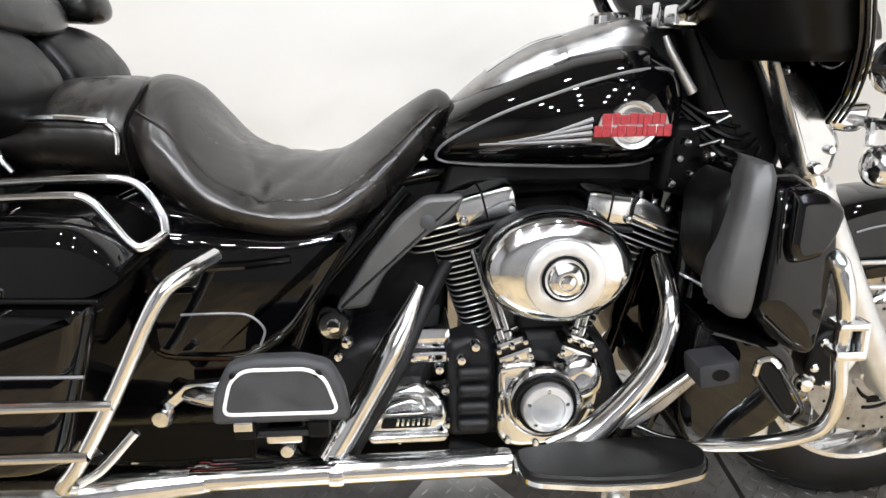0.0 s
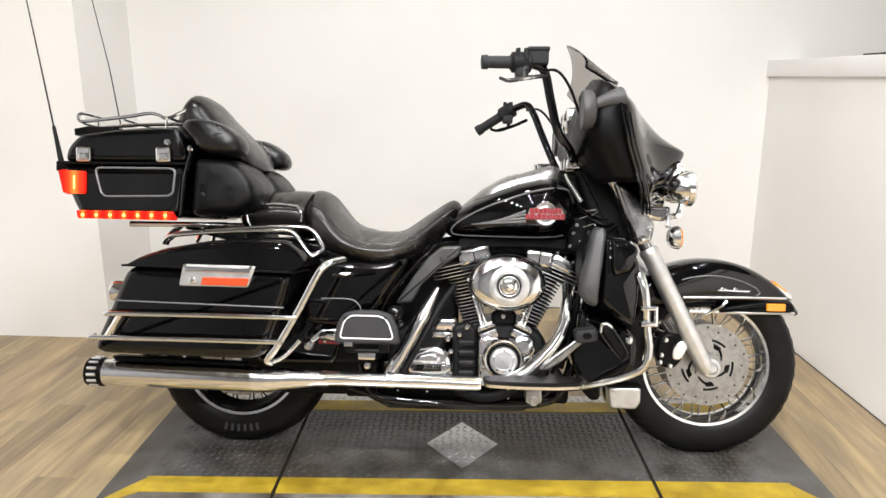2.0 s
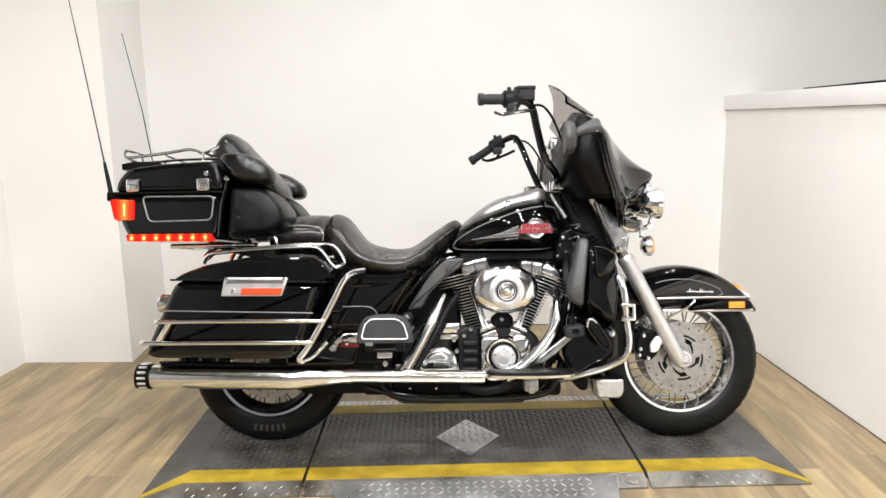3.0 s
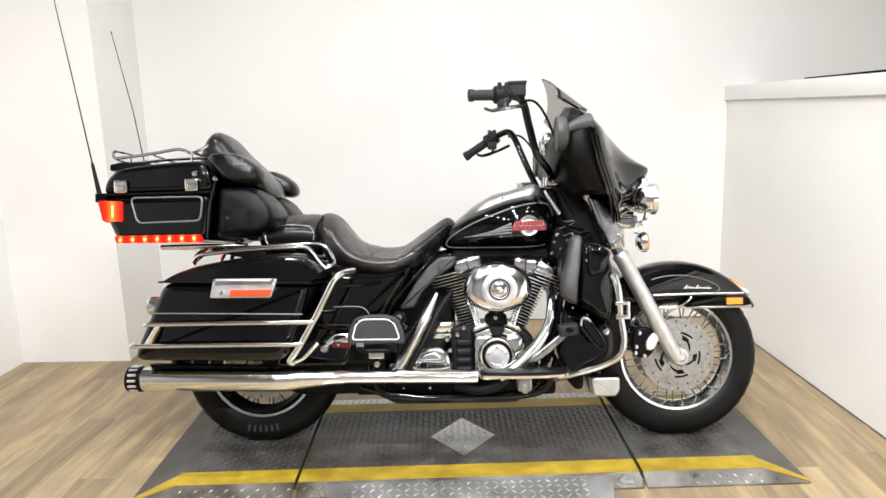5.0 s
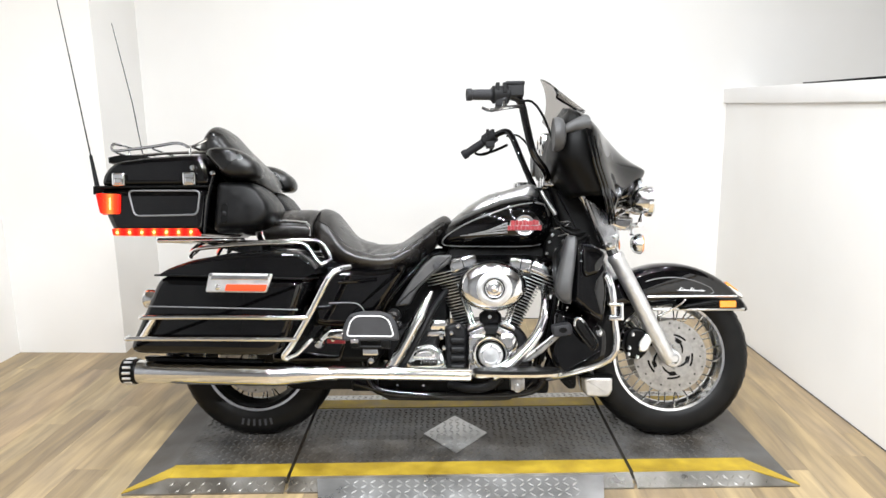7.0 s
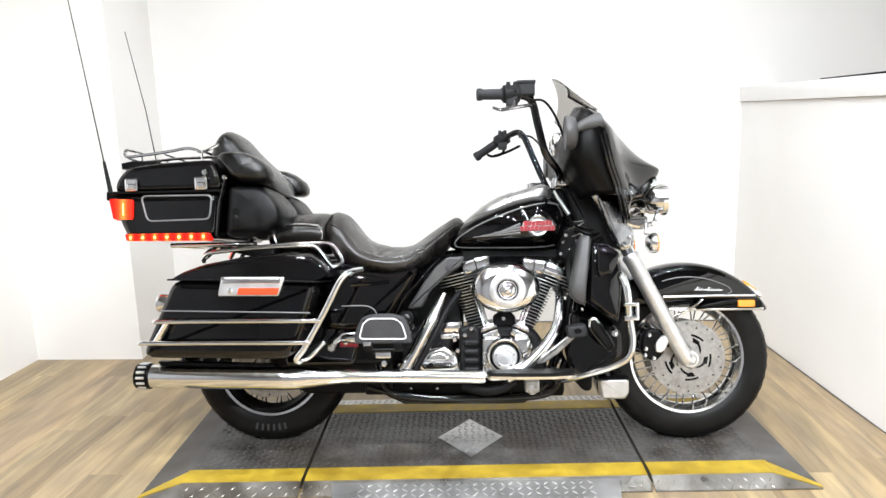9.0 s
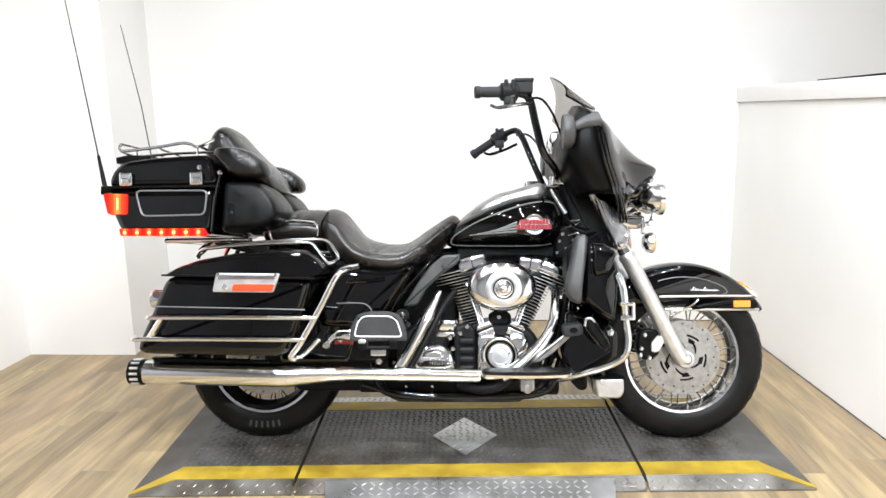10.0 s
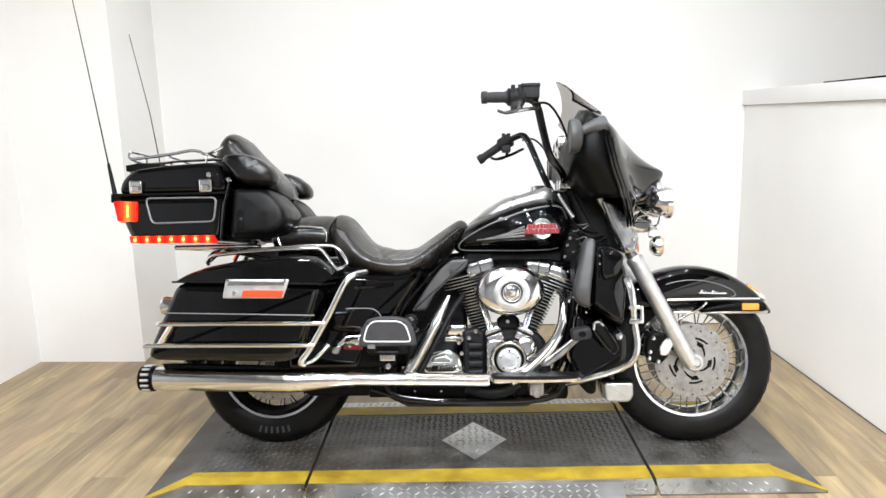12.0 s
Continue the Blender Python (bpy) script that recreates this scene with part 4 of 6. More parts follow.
bm = fresh()
tube(bm, [tank_side(x, z, 0.0005) for x, z in ((0.25, 0.735), (0.2, 0.728), (0.1, 0.727), (0.0, 0.729), (-0.08, 0.731), (-0.118, 0.736), (-0.124, 0.75), (-0.105, 0.772), (-0.05, 0.805), (0.0, 0.828), (0.06, 0.85), (0.12, 0.87), (0.18, 0.884), (0.235, 0.888), (0.265, 0.882))], 0.0029, 6, 4)
part("pinstripe", bm, STRIPE, tank)
for k in range(4):
    bm = fresh()
    a, b = (-0.055 + 0.03 * k, 0.768 + 0.0045 * k), (0.12, 0.790 + 0.011 * (k - 1))
    tube(bm, [tank_side(a[0] + (b[0] - a[0]) * u, a[1] + (b[1] - a[1]) * u, 0.0004) for u in (0, 0.25, 0.5, 0.75, 1)], (0.0016, 0.0042), 6)
    part("speed_line", bm, STRIPE, tank)
bc = tank_side(0.183, 0.803, 0.0)
bm = fresh()
lathe(bm, [(0.038, 0.006), (0.038, -0.004), (0.035, -0.007), (0.030, -0.005), (0.025, -0.006), (0.001, -0.007)], bc, "y", 32)
badge = part("badge", bm, MOTTLED_CHROME, tank, "round chrome badge crossed by red blocks")
part("badge_plate", slab(fresh(), [(bc.x - 0.062, bc.z - 0.016), (bc.x + 0.062, bc.z - 0.014), (bc.x + 0.052, bc.z + 0.018), (bc.x - 0.052, bc.z + 0.016)], bc.y - 0.002, bc.y - 0.0075, 0.002, 0.004), STEEL, badge)
for x0, z0, z1, widths in ((-0.052, 0.001, 0.018, (17, 12, 15, 13, 9, 14, 12, 11)), (-0.064, -0.018, -0.0008, (13, 15, 9, 14, 16, 11, 7, 15, 12, 13))):
    at = bc.x + x0
    for k, wide in enumerate(widths):
        step, tall = 0.001 * wide, z1 + 0.0018 * math.sin(k * 2.3)
        part("badge_block", slab(fresh(), [(at, bc.z + z0), (at + step * 0.93, bc.z + z0), (at + step * 0.97, bc.z + tall), (at + step * 0.04, bc.z + tall)], bc.y - 0.005, bc.y - 0.0098, 0.0008, 0.0015), BADGE_RED, badge)
        at += step
part("badge_rim", lathe(fresh(), [(0.038, -0.004), (0.038, -0.009), (0.034, -0.009), (0.034, -0.004), (0.038, -0.004)], bc, "y", 36), CHROME, badge)
bm = fresh()
loft(bm, [super_ring(x, w, a, b, 2.4, 32) for x, w, a, b in dense([(-0.100, 0.015, 0.79, 0.824), (-0.08, 0.045, 0.79, 0.843), (-0.04, 0.070, 0.80, 0.875), (0.0, 0.084, 0.81, 0.902), (0.05, 0.092, 0.83, 0.929), (0.10, 0.092, 0.85, 0.942), (0.15, 0.09, 0.86, 0.957), (0.20, 0.086, 0.87, 0.972), (0.235, 0.075, 0.88, 0.968), (0.255, 0.05, 0.90, 0.955), (0.262, 0.015, 0.92, 0.944)], 4)])
con = part("tank_console", bm, STEEL, bike, "long satin silver tank console", 60)
part("filler_door", tube(fresh(), [(-0.03, 0, 0.880), (0.0, 0, 0.899), (0.05, 0, 0.926), (0.10, 0, 0.940)], 0.032, 14, 4, 0.2), CHROME, con)
part("console_gauge", lathe(fresh(), [(0.036, 0.955), (0.036, 0.974), (0.031, 0.979), (0.028, 0.975), (0.001, 0.976)], (0.19, 0, 0), "z", 28), CHROME, con)


# ---- seat
def folds(x, y):
    """Soft creases that fan out of the dished middle of a seat."""
    d = 0.0
    for x0, slope, deep, wide in ((-0.47, 0.35, 0.0045, 0.011), (-0.435, 0.15, 0.0030, 0.008), (-0.375, -0.25, 0.0035, 0.010), (-0.305, -0.45, 0.0045, 0.011), (-0.275, -0.30, 0.0028, 0.008), (-0.70, 0.1, 0.0025, 0.010), (-0.76, -0.1, 0.0022, 0.010)):
        d += deep * math.exp(-((x - x0 - slope * abs(y)) / wide) ** 2) * (0.4 + 0.6 * math.sin(9 * y + 40 * x0) ** 2)
    return d


def seat_part(name, rows, label, power=3.0, n=64, welt=()):
    rings = []
    for x, w, zb, zt in rows:
        ring = []
        zm, zh = (zb + zt) / 2, (zt - zb) / 2
        for k in range(n):
            a = 2 * math.pi * k / n
            c, s = math.cos(a), math.sin(a)
            y = w * math.copysign(abs(c) ** (2 / power), c)
            z = zm + zh * math.copysign(abs(s) ** (2 / 2.2), s)
            if s > 0:
                z -= 0.042 * s * (y / w) ** 2 * min(1, zh * 14)
                z -= folds(x, y) * min(1.0, s * 3)
                z += 0.0018 * noise.noise((x * 16, y * 16, 0.3)) * s
            ring.append((x, y, z))
        rings.append(ring)
    bm = fresh()
    loft(bm, rings)
    ob = part(name, bm, LEATHER, bike, label, 70, False)
    for k, first, last in welt:
        part("seat_welt", tube(fresh(), [r[k] for r in rings[first:last:3]], 0.0028, 6), LEATHER, ob)
    return ob


seat = seat_part("rider_seat", dense([(-0.622, 0.09, 0.8, 0.862), (-0.608, 0.15, 0.75, 0.877), (-0.58, 0.193, 0.686, 0.881), (-0.545, 0.214, 0.654, 0.866), (-0.515, 0.23, 0.641, 0.832), (-0.48, 0.242, 0.632, 0.788), (-0.45, 0.248, 0.627, 0.765), (-0.41, 0.254, 0.621, 0.75), (-0.36, 0.257, 0.616, 0.741), (-0.31, 0.253, 0.62, 0.742), (-0.27, 0.238, 0.631, 0.757), (-0.21, 0.19, 0.664, 0.799), (-0.15, 0.115, 0.73, 0.839), (-0.12, 0.078, 0.77, 0.851), (-0.1, 0.045, 0.8, 0.842), (-0.092, 0.02, 0.815, 0.83)], 9), "black vinyl rider's saddle, creased and deeply dished", 2.3, 64, ((26, 12, 118), (6, 12, 118)))
pill = seat_part("pillion_seat", dense([(-0.84, 0.12, 0.76, 0.835), (-0.82, 0.16, 0.735, 0.86), (-0.77, 0.175, 0.728, 0.873), (-0.70, 0.18, 0.722, 0.879), (-0.64, 0.18, 0.715, 0.879), (-0.612, 0.175, 0.72, 0.872), (-0.60, 0.15, 0.74, 0.855)], 9), "black vinyl pillion seat")
bm = fresh()
tube(bm, [(-0.80, -0.183, 0.822), (-0.70, -0.188, 0.825), (-0.625, -0.187, 0.818)], 0.006, 8, 4)
tube(bm, [(-0.80, -0.183, 0.822), (-0.79, -0.187, 0.77), (-0.775, -0.188, 0.745)], 0.004, 8, 3)
tube(bm, [(-0.63, -0.187, 0.818), (-0.612, -0.19, 0.80), (-0.614, -0.19, 0.77)], 0.005, 8, 3)
part("seat_grab_rail", bm, CHROME, pill, "thin chrome strap rail")
part("seat_strap", tube(fresh(), [(-0.598, -0.188, 0.735), (-0.602, -0.186, 0.80), (-0.596, -0.165, 0.832), (-0.596, -0.10, 0.858), (-0.598, 0.0, 0.868)], 0.007, 6, 5, 0.4), SATIN, seat)


# ---- saddlebags, both sides
def saddlebag(s):
    body_poly = [(-1.082, 0.632), (-0.58, 0.617), (-0.60, 0.55), (-0.655, 0.375), (-0.70, 0.355), (-1.165, 0.365), (-1.19, 0.385), (-1.13, 0.52)]
    bag = part("saddlebag", slab(fresh(), body_poly, s * 0.205, s * 0.425, 0.03, 0.02, 0.0, 0.0, 4), PAINT, bike, "gloss black hard saddlebag")
    lid_poly = [(-1.09, 0.637), (-1.05, 0.662), (-0.98, 0.686), (-0.86, 0.707), (-0.70, 0.72), (-0.60, 0.715), (-0.555, 0.68), (-0.535, 0.65), (-0.575, 0.622)]
    bm = fresh()
    levels = [(0.215, 0.02), (0.222, 0.008), (0.24, 0.0), (0.36, 0.0), (0.395, 0.006), (0.415, 0.018), (0.424, 0.034)]
    cx, cz = -0.82, 0.628
    rings = []
    for y, i in levels:
        q = []
        for x, z in rounded(lid_poly, 0.02):
            zz = cz + (z - cz) * (1 - i * 9) if z > cz else z
            q.append((cx + (x - cx) * (1 - i * 0.5), s * y, max(zz, 0.622 - i * 0.02)))
        rings.append(q)
    loft(bm, rings)
    part("saddlebag_lid", bm, PAINT, bag, "gloss black bag lid")
    part("lid_seam", slab(fresh(), inset([(-1.095, 0.630), (-0.572, 0.614), (-0.572, 0.621), (-1.095, 0.637)], 0.0005), s * 0.215, s * 0.429, 0.002), SATIN, bag)
    if s < 0:
        part("latch_plate", slab(fresh(), [(-0.905, 0.640), (-0.687, 0.636), (-0.71, 0.572), (-0.918, 0.575)], -0.424, -0.434, 0.004, 0.008), ALUMINIUM, bag, "satin chrome latch plate")
        part("latch_reflector", slab(fresh(), [(-0.845, 0.602), (-0.705, 0.600), (-0.713, 0.577), (-0.85, 0.579)], -0.432, -0.440, 0.003, 0.005), REFLECTOR, bag, "red reflector strip")
        bm = fresh()
        slab(bm, [(-0.895, 0.632), (-0.70, 0.628), (-0.702, 0.615), (-0.90, 0.618)], -0.432, -0.438, 0.002, 0.002)
        bolt(bm, -0.875, -0.433, 0.592, 0.010, 0.006)
        bolt(bm, -0.898, -0.433, 0.634, 0.006, 0.004)
        bolt(bm, -0.702, -0.433, 0.630, 0.006, 0.004)
        part("latch_hinge", bm, CHROME, bag)
        part("pinstripe", tube(fresh(), [(-1.118, -0.4262, 0.528), (-0.86, -0.4268, 0.521), (-0.605, -0.4262, 0.514)], 0.0024, 6), STRIPE, bag)
    part("tail_lens_bezel", lathe(fresh(), [(0.03, 0.03), (0.034, 0.0), (0.03, -0.012), (0.001, -0.016)], (-1.142, s * 0.36, 0.55), "x", 20), CHROME, bag, "chrome rear lamp")
    return bag


for s in (-1, 1):
    saddlebag(s)

# ---- bag guards on the near side
for s in (-1, 1):
    bm = fresh()
    tube(bm, [(-1.145, s * 0.40, 0.492), (-1.13, s * 0.452, 0.492), (-1.09, s * 0.458, 0.492), (-0.9, s * 0.46, 0.492), (-0.56, s * 0.458, 0.489)], 0.0077, 10, 4)
    tube(bm, [(-1.195, s * 0.40, 0.421), (-1.18, s * 0.452, 0.421), (-1.14, s * 0.458, 0.421), (-0.9, s * 0.46, 0.420), (-0.60, s * 0.458, 0.417)], 0.0077, 10, 4)
    tube(bm, [(-1.085, s * 0.452, 0.488), (-1.125, s * 0.452, 0.424)], 0.011, 8)
    guard = part("bag_guard", bm, CHROME, bike, "chrome saddlebag guard rails")
    bm = fresh()
    tube(bm, [(-0.44, s * 0.36, 0.655), (-0.465, s * 0.42, 0.648), (-0.495, s * 0.445, 0.622), (-0.555, s * 0.45, 0.508), (-0.615, s * 0.45, 0.405), (-0.648, s * 0.44, 0.362), (-0.642, s * 0.425, 0.35)], 0.0108, 12, 6)
    tube(bm, [(-0.642, s * 0.425, 0.352), (-0.61, s * 0.405, 0.365), (-0.565, s * 0.39, 0.412)], 0.008, 10, 4)
    part("guard_hoop", bm, CHROME, guard, "chrome rear crash hoop")
    bm = fresh()
    tube(bm, [(-1.01, s * 0.33, 0.70), (-0.985, s * 0.355, 0.718), (-0.93, s * 0.36, 0.727), (-0.78, s * 0.362, 0.737), (-0.63, s * 0.362, 0.741), (-0.595, s * 0.362, 0.735), (-0.575, s * 0.362, 0.712), (-0.545, s * 0.362, 0.672), (-0.525, s * 0.355, 0.672), (-0.51, s * 0.33, 0.682)], 0.0064, 10, 5)
    tube(bm, [(-0.985, s * 0.30, 0.728), (-0.78, s * 0.30, 0.746), (-0.62, s * 0.30, 0.752), (-0.555, s * 0.30, 0.745), (-0.52, s * 0.315, 0.705), (-0.51, s * 0.335, 0.682)], 0.0064, 10, 5)
    tube(bm, [(-1.01, s * 0.33, 0.70), (-1.005, s * 0.30, 0.71), (-0.985, s * 0.30, 0.728)], 0.0075, 8, 3)
    part("lid_rail", bm, CHROME, bike, "chrome rail on the bag lid")


# ---- tour trunk
def trunk():
    W = 0.30
    bm = fresh()
    body = [(-1.362, 0.945), (-0.955, 0.945), (-0.972, 0.775), (-1.30, 0.775), (-1.34, 0.86)]
    slab(bm, body, -W, W, 0.03, 0.02, 0, 0, 4)
    ob = part("tour_trunk", bm, PAINT, bike, "gloss black tour trunk with lit red lamps")
    lid = [(-1.35, 0.951), (-1.34, 1.0), (-1.30, 1.04), (-1.18, 1.054), (-1.02, 1.062), (-0.975, 1.058), (-0.955, 1.01), (-0.95, 0.951)]
    bm = fresh()
    slab(bm, lid, -W + 0.002, W - 0.002, 0.02, 0.02, 0, 0, 5)
    part("trunk_lid", bm, PAINT, ob, "gloss black trunk lid")
    bm = fresh()
    slab(bm, [(-1.365, 0.944), (-0.952, 0.944), (-0.952, 0.952), (-1.365, 0.952)], -W - 0.002, W + 0.002, 0.002)
    part("lid_gasket", bm, SATIN, ob)
    bm = fresh()
    tube(bm, [(-0.938, -W + 0.01, 0.99), (-0.955, -W - 0.002, 0.90), (-0.97, -W + 0.004, 0.785)], 0.006, 8, 5)
    part("corner_bead", bm, PAINT, ob)
    part("hinge_bolt", bolt(fresh(), -0.94, -W + 0.005, 0.995, 0.010, 0.008), CHROME, ob)
    for x in (-1.278, -1.022):
        bm = fresh()
        slab(bm, [(x - 0.022, 0.951), (x + 0.024, 0.951), (x + 0.024, 0.998), (x - 0.024, 0.998)], -W + 0.004, -W - 0.014, 0.006, 0.008)
        slab(bm, [(x - 0.012, 0.958), (x + 0.018, 0.958), (x + 0.018, 0.978), (x - 0.012, 0.978)], -W - 0.010, -W - 0.02, 0.004, 0.005)
        part("trunk_latch", bm, CHROME, ob, "chrome draw latch")
    part("trunk_lock", bolt(fresh(), -1.01, -W + 0.002, 1.014, 0.012, 0.012), CHROME, ob)
    for s in (-1, 1):
        bm = fresh()
        slab(bm, [(-1.362, 0.926), (-1.272, 0.922), (-1.274, 0.850), (-1.345, 0.852)], s * (W - 0.02), s * (W + 0.012), 0.006, 0.008)
        part("tail_light", bm, TAIL_LENS, ob, "lit red wraparound tail light")
        part("tail_filament", slab(fresh(), [(-1.309, 0.908), (-1.304, 0.908), (-1.304, 0.866), (-1.309, 0.866)], s * (W + 0.010), s * (W + 0.0135), 0.001, 0.002), LED, ob)
    part("led_bar", slab(fresh(), [(-1.306, 0.799), (-0.992, 0.797), (-0.990, 0.769), (-1.300, 0.773)], 0.03 - W, -W - 0.006, 0.005, 0.006), RED_LENS, ob, "lit red lamp bar")
    for k in range(7):
        part("led", lathe(fresh(), [(0.0055, -W - 0.004), (0.005, -W - 0.0068), (0.0001, -W - 0.0075)], (-1.283 + 0.0445 * k, 0, 0.784), "y", 12), LED, ob)
    part("rear_light_panel", slab(fresh(), [(-1.366, 0.93), (-1.34, 0.93), (-1.34, 0.85), (-1.352, 0.85)], -0.28, 0.28, 0.004, 0.004), TAIL_LENS, ob)
    bm = fresh()
    ring = rounded([(-1.246, 0.934), (-0.985, 0.932), (-0.995, 0.846), (-1.222, 0.843)], 0.02)
    tube(bm, [(p[0], -W - 0.0006, p[1]) for p in ring] + [(ring[0][0], -W - 0.0006, ring[0][1])], 0.0035, 6)
    part("pinstripe", bm, STRIPE, ob)
    # luggage rack
    rk = fresh()
    for s in (-1, 1):
        tube(rk, [(-1.33, s * 0.10, 1.12), (-1.345, s * 0.18, 1.122), (-1.352, s * 0.203, 1.115), (-1.352, s * 0.206, 1.098), (-1.33, s * 0.206, 1.093), (-1.2, s * 0.205, 1.107), (-1.12, s * 0.205, 1.119), (-1.085, s * 0.205, 1.115), (-1.055, s * 0.2, 1.106), (-1.0, s * 0.15, 1.145), (-0.985, s * 0.10, 1.15)], 0.0058, 8, 5)
        tube(rk, [(-1.30, s * 0.20, 1.07), (-1.15, s * 0.2, 1.082), (-1.0, s * 0.195, 1.085)], 0.005, 8)
        for x in (-1.29, -1.06):
            tube(rk, [(x, s * 0.20, 1.045), (x, s * 0.2, 1.10)], 0.004, 8)
    for y in (-0.1, 0.0, 0.1):
        tube(rk, [(-1.34, y, 1.088), (-1.2, y, 1.098), (-1.04, y, 1.104), (-1.0, y, 1.12)], 0.005, 8, 4)
    for x, z in ((-1.34, 1.088), (-1.2, 1.1), (-1.05, 1.105)):
        tube(rk, [(x, -0.2, z), (x, 0.2, z)], 0.005, 8)
    part("luggage_rack", rk, CHROME, ob, "chrome tube luggage rack")
    part("rear_spoiler", slab(fresh(), [(-1.362, 1.068), (-1.318, 1.076), (-1.23, 1.074), (-1.23, 1.058), (-1.316, 1.046), (-1.360, 1.046)], -0.22, 0.22, 0.006), SATIN, ob)
    for s in (-1, 1):
        b = 0.0 if s < 0 else -0.022
        ant = part("antenna", tube(fresh(), [(-1.383 + b, s * 0.25, 0.945), (-1.397 + b, s * 0.25, 1.01), (-1.41 + b, s * 0.25, 1.07)], (0.009, 0.0055), 10), SATIN, bike, "long whip antenna")
        part("whip", tube(fresh(), [(-1.41 + b, s * 0.25, 1.07), (-1.475 + b * 0.8, s * 0.25, 1.37), (-1.548 if s < 0 else -1.585, s * 0.25, 1.70 if s < 0 else 1.725)], (0.0028, 0.0016), 8), ENGINE, ant)
        part("antenna_base", block(fresh(), (-1.395, s * 0.25 - 0.014, 0.925), (-1.34, s * 0.25 + 0.014, 0.958), 0.005), SATIN, ant)
    return ob


trunk()


# ---- backrest with its arm pads, and the speaker pods
bm = fresh()
rows = [(-1.080, 0.004, 1.08, 1.084), (-1.078, 0.05, 1.065, 1.10), (-1.070, 0.09, 1.05, 1.12), (-1.04, 0.15, 1.0, 1.172), (-1.010, 0.175, 0.98, 1.208), (-0.968, 0.185, 0.965, 1.192), (-0.93, 0.19, 0.955, 1.150), (-0.89, 0.19, 0.95, 1.108), (-0.85, 0.185, 0.945, 1.068), (-0.82, 0.17, 0.942, 1.034), (-0.80, 0.14, 0.945, 1.005), (-0.79, 0.08, 0.95, 0.985), (-0.785, 0.03, 0.96, 0.972), (-0.784, 0.004, 0.965, 0.967)]
loft(bm, [super_ring(x, w, a, b, 2.4) for x, w, a, b in dense(rows)])
back = part("backrest", bm, CUSHION, bike, "padded black vinyl backrest", 70)
for s in (-1, 1):
    bm = pillow(fresh(), [(-0.972, 1.062), (-0.96, 1.086), (-0.92, 1.092), (-0.866, 1.085), (-0.827, 1.069), (-0.782, 1.035), (-0.769, 1.006), (-0.773, 0.982), (-0.796, 0.971), (-0.866, 0.975), (-0.905, 0.988), (-0.936, 1.022)], s * 0.19, s * 0.335, 0.62, 0.014)
    part("arm_pad", bm, CUSHION, back, "black vinyl wraparound side pad")
    bm = fresh()
    pillow(bm, [(-0.945, 0.972), (-0.85, 0.972), (-0.815, 0.966), (-0.78, 0.944), (-0.738, 0.888), (-0.731, 0.845), (-0.752, 0.808), (-0.80, 0.79), (-0.96, 0.782)], s * 0.02, s * 0.295, 0.8, 0.02, 12)
    pod = part("speaker_pod", bm, POD, bike, "black textured rear speaker pod")
    bm = fresh()
    slab(bm, rounded([(-0.914, 0.815), (-0.888, 0.815), (-0.886, 0.887), (-0.911, 0.887)], 0.012), s * 0.285, s * 0.297, 0.003)
    part("switch_plate", bm, SATIN, pod)
    bm = fresh()
    bolt(bm, -0.900, s * 0.296, 0.85, 0.009, 0.004, s)
    part("switch_button", bm, ENGINE, pod)

# trunk carrier below
bm = fresh()
for s in (-1, 1):
    tube(bm, [(-1.18, s * 0.2, 0.757), (-1.02, s * 0.21, 0.757), (-0.90, s * 0.2, 0.757), (-0.87, s * 0.17, 0.757)], 0.0095, 10, 4)
    tube(bm, [(-1.01, s * 0.20, 0.752), (-1.05, s * 0.2, 0.72), (-1.06, s * 0.2, 0.69)], 0.009, 8, 3)
    tube(bm, [(-0.93, s * 0.2, 0.752), (-0.96, s * 0.2, 0.70)], 0.008, 8)
tube(bm, [(-1.18, -0.2, 0.757), (-1.18, 0.2, 0.757)], 0.007, 8)
part("trunk_carrier", bm, CHROME, bike, "chrome trunk carrier frame")
part("trunk_mount", slab(fresh(), [(-1.01, 0.750), (-0.80, 0.752), (-0.79, 0.70), (-0.86, 0.705), (-0.97, 0.732)], -0.185, 0.185, 0.008, 0.01), SATIN, bike, "black trunk mounting bracket")

# ---- rear fender and side covers
bm = fresh()
rings = []
for d in range(-4, 200, 6):
    t = radians(d)
    ring = []
    for k in range(11):
        u = -1 + k / 5
        y = 0.105 * math.sin(u * math.pi / 2)
        r = 0.36 - 0.05 * abs(u) ** 3
        if abs(u) == 1:
            r = 0.25
        ring.append((RX + r * math.cos(t), y, AZ + r * math.sin(t)))
    rings.append(ring)
loft(bm, rings, closed=False)
rf = part("rear_fender", bm, PAINT, bike, "gloss black rear fender")
rf.modifiers.new("thick", "SOLIDIFY").thickness = 0.004
for s in (-1, 1):
    bm = fresh()
    slab(bm, [(-0.60, 0.66), (-0.36, 0.645), (-0.24, 0.67), (-0.30, 0.57), (-0.37, 0.47), (-0.44, 0.43), (-0.60, 0.44)], s * 0.10, s * 0.235, 0.026, 0.045, 0, 0, 6)
    cover = part("side_cover", bm, PAINT, bike, "gloss black side cover with pinstripe")
    if s < 0:
        bm = fresh()
        tube(bm, [(-0.535, -0.2352, 0.524), (-0.46, -0.2354, 0.524), (-0.428, -0.2354, 0.518), (-0.408, -0.2352, 0.495), (-0.416, -0.235, 0.468)], 0.0022, 6, 5)
        part("pinstripe", bm, STRIPE, cover)
        bm = fresh()
        tube(bm, [(-0.50, -0.236, 0.60), (-0.42, -0.237, 0.603), (-0.36, -0.236, 0.61)], 0.007, 8)
        part("cover_rib", bm, PAINT, cover)
bm = fresh()
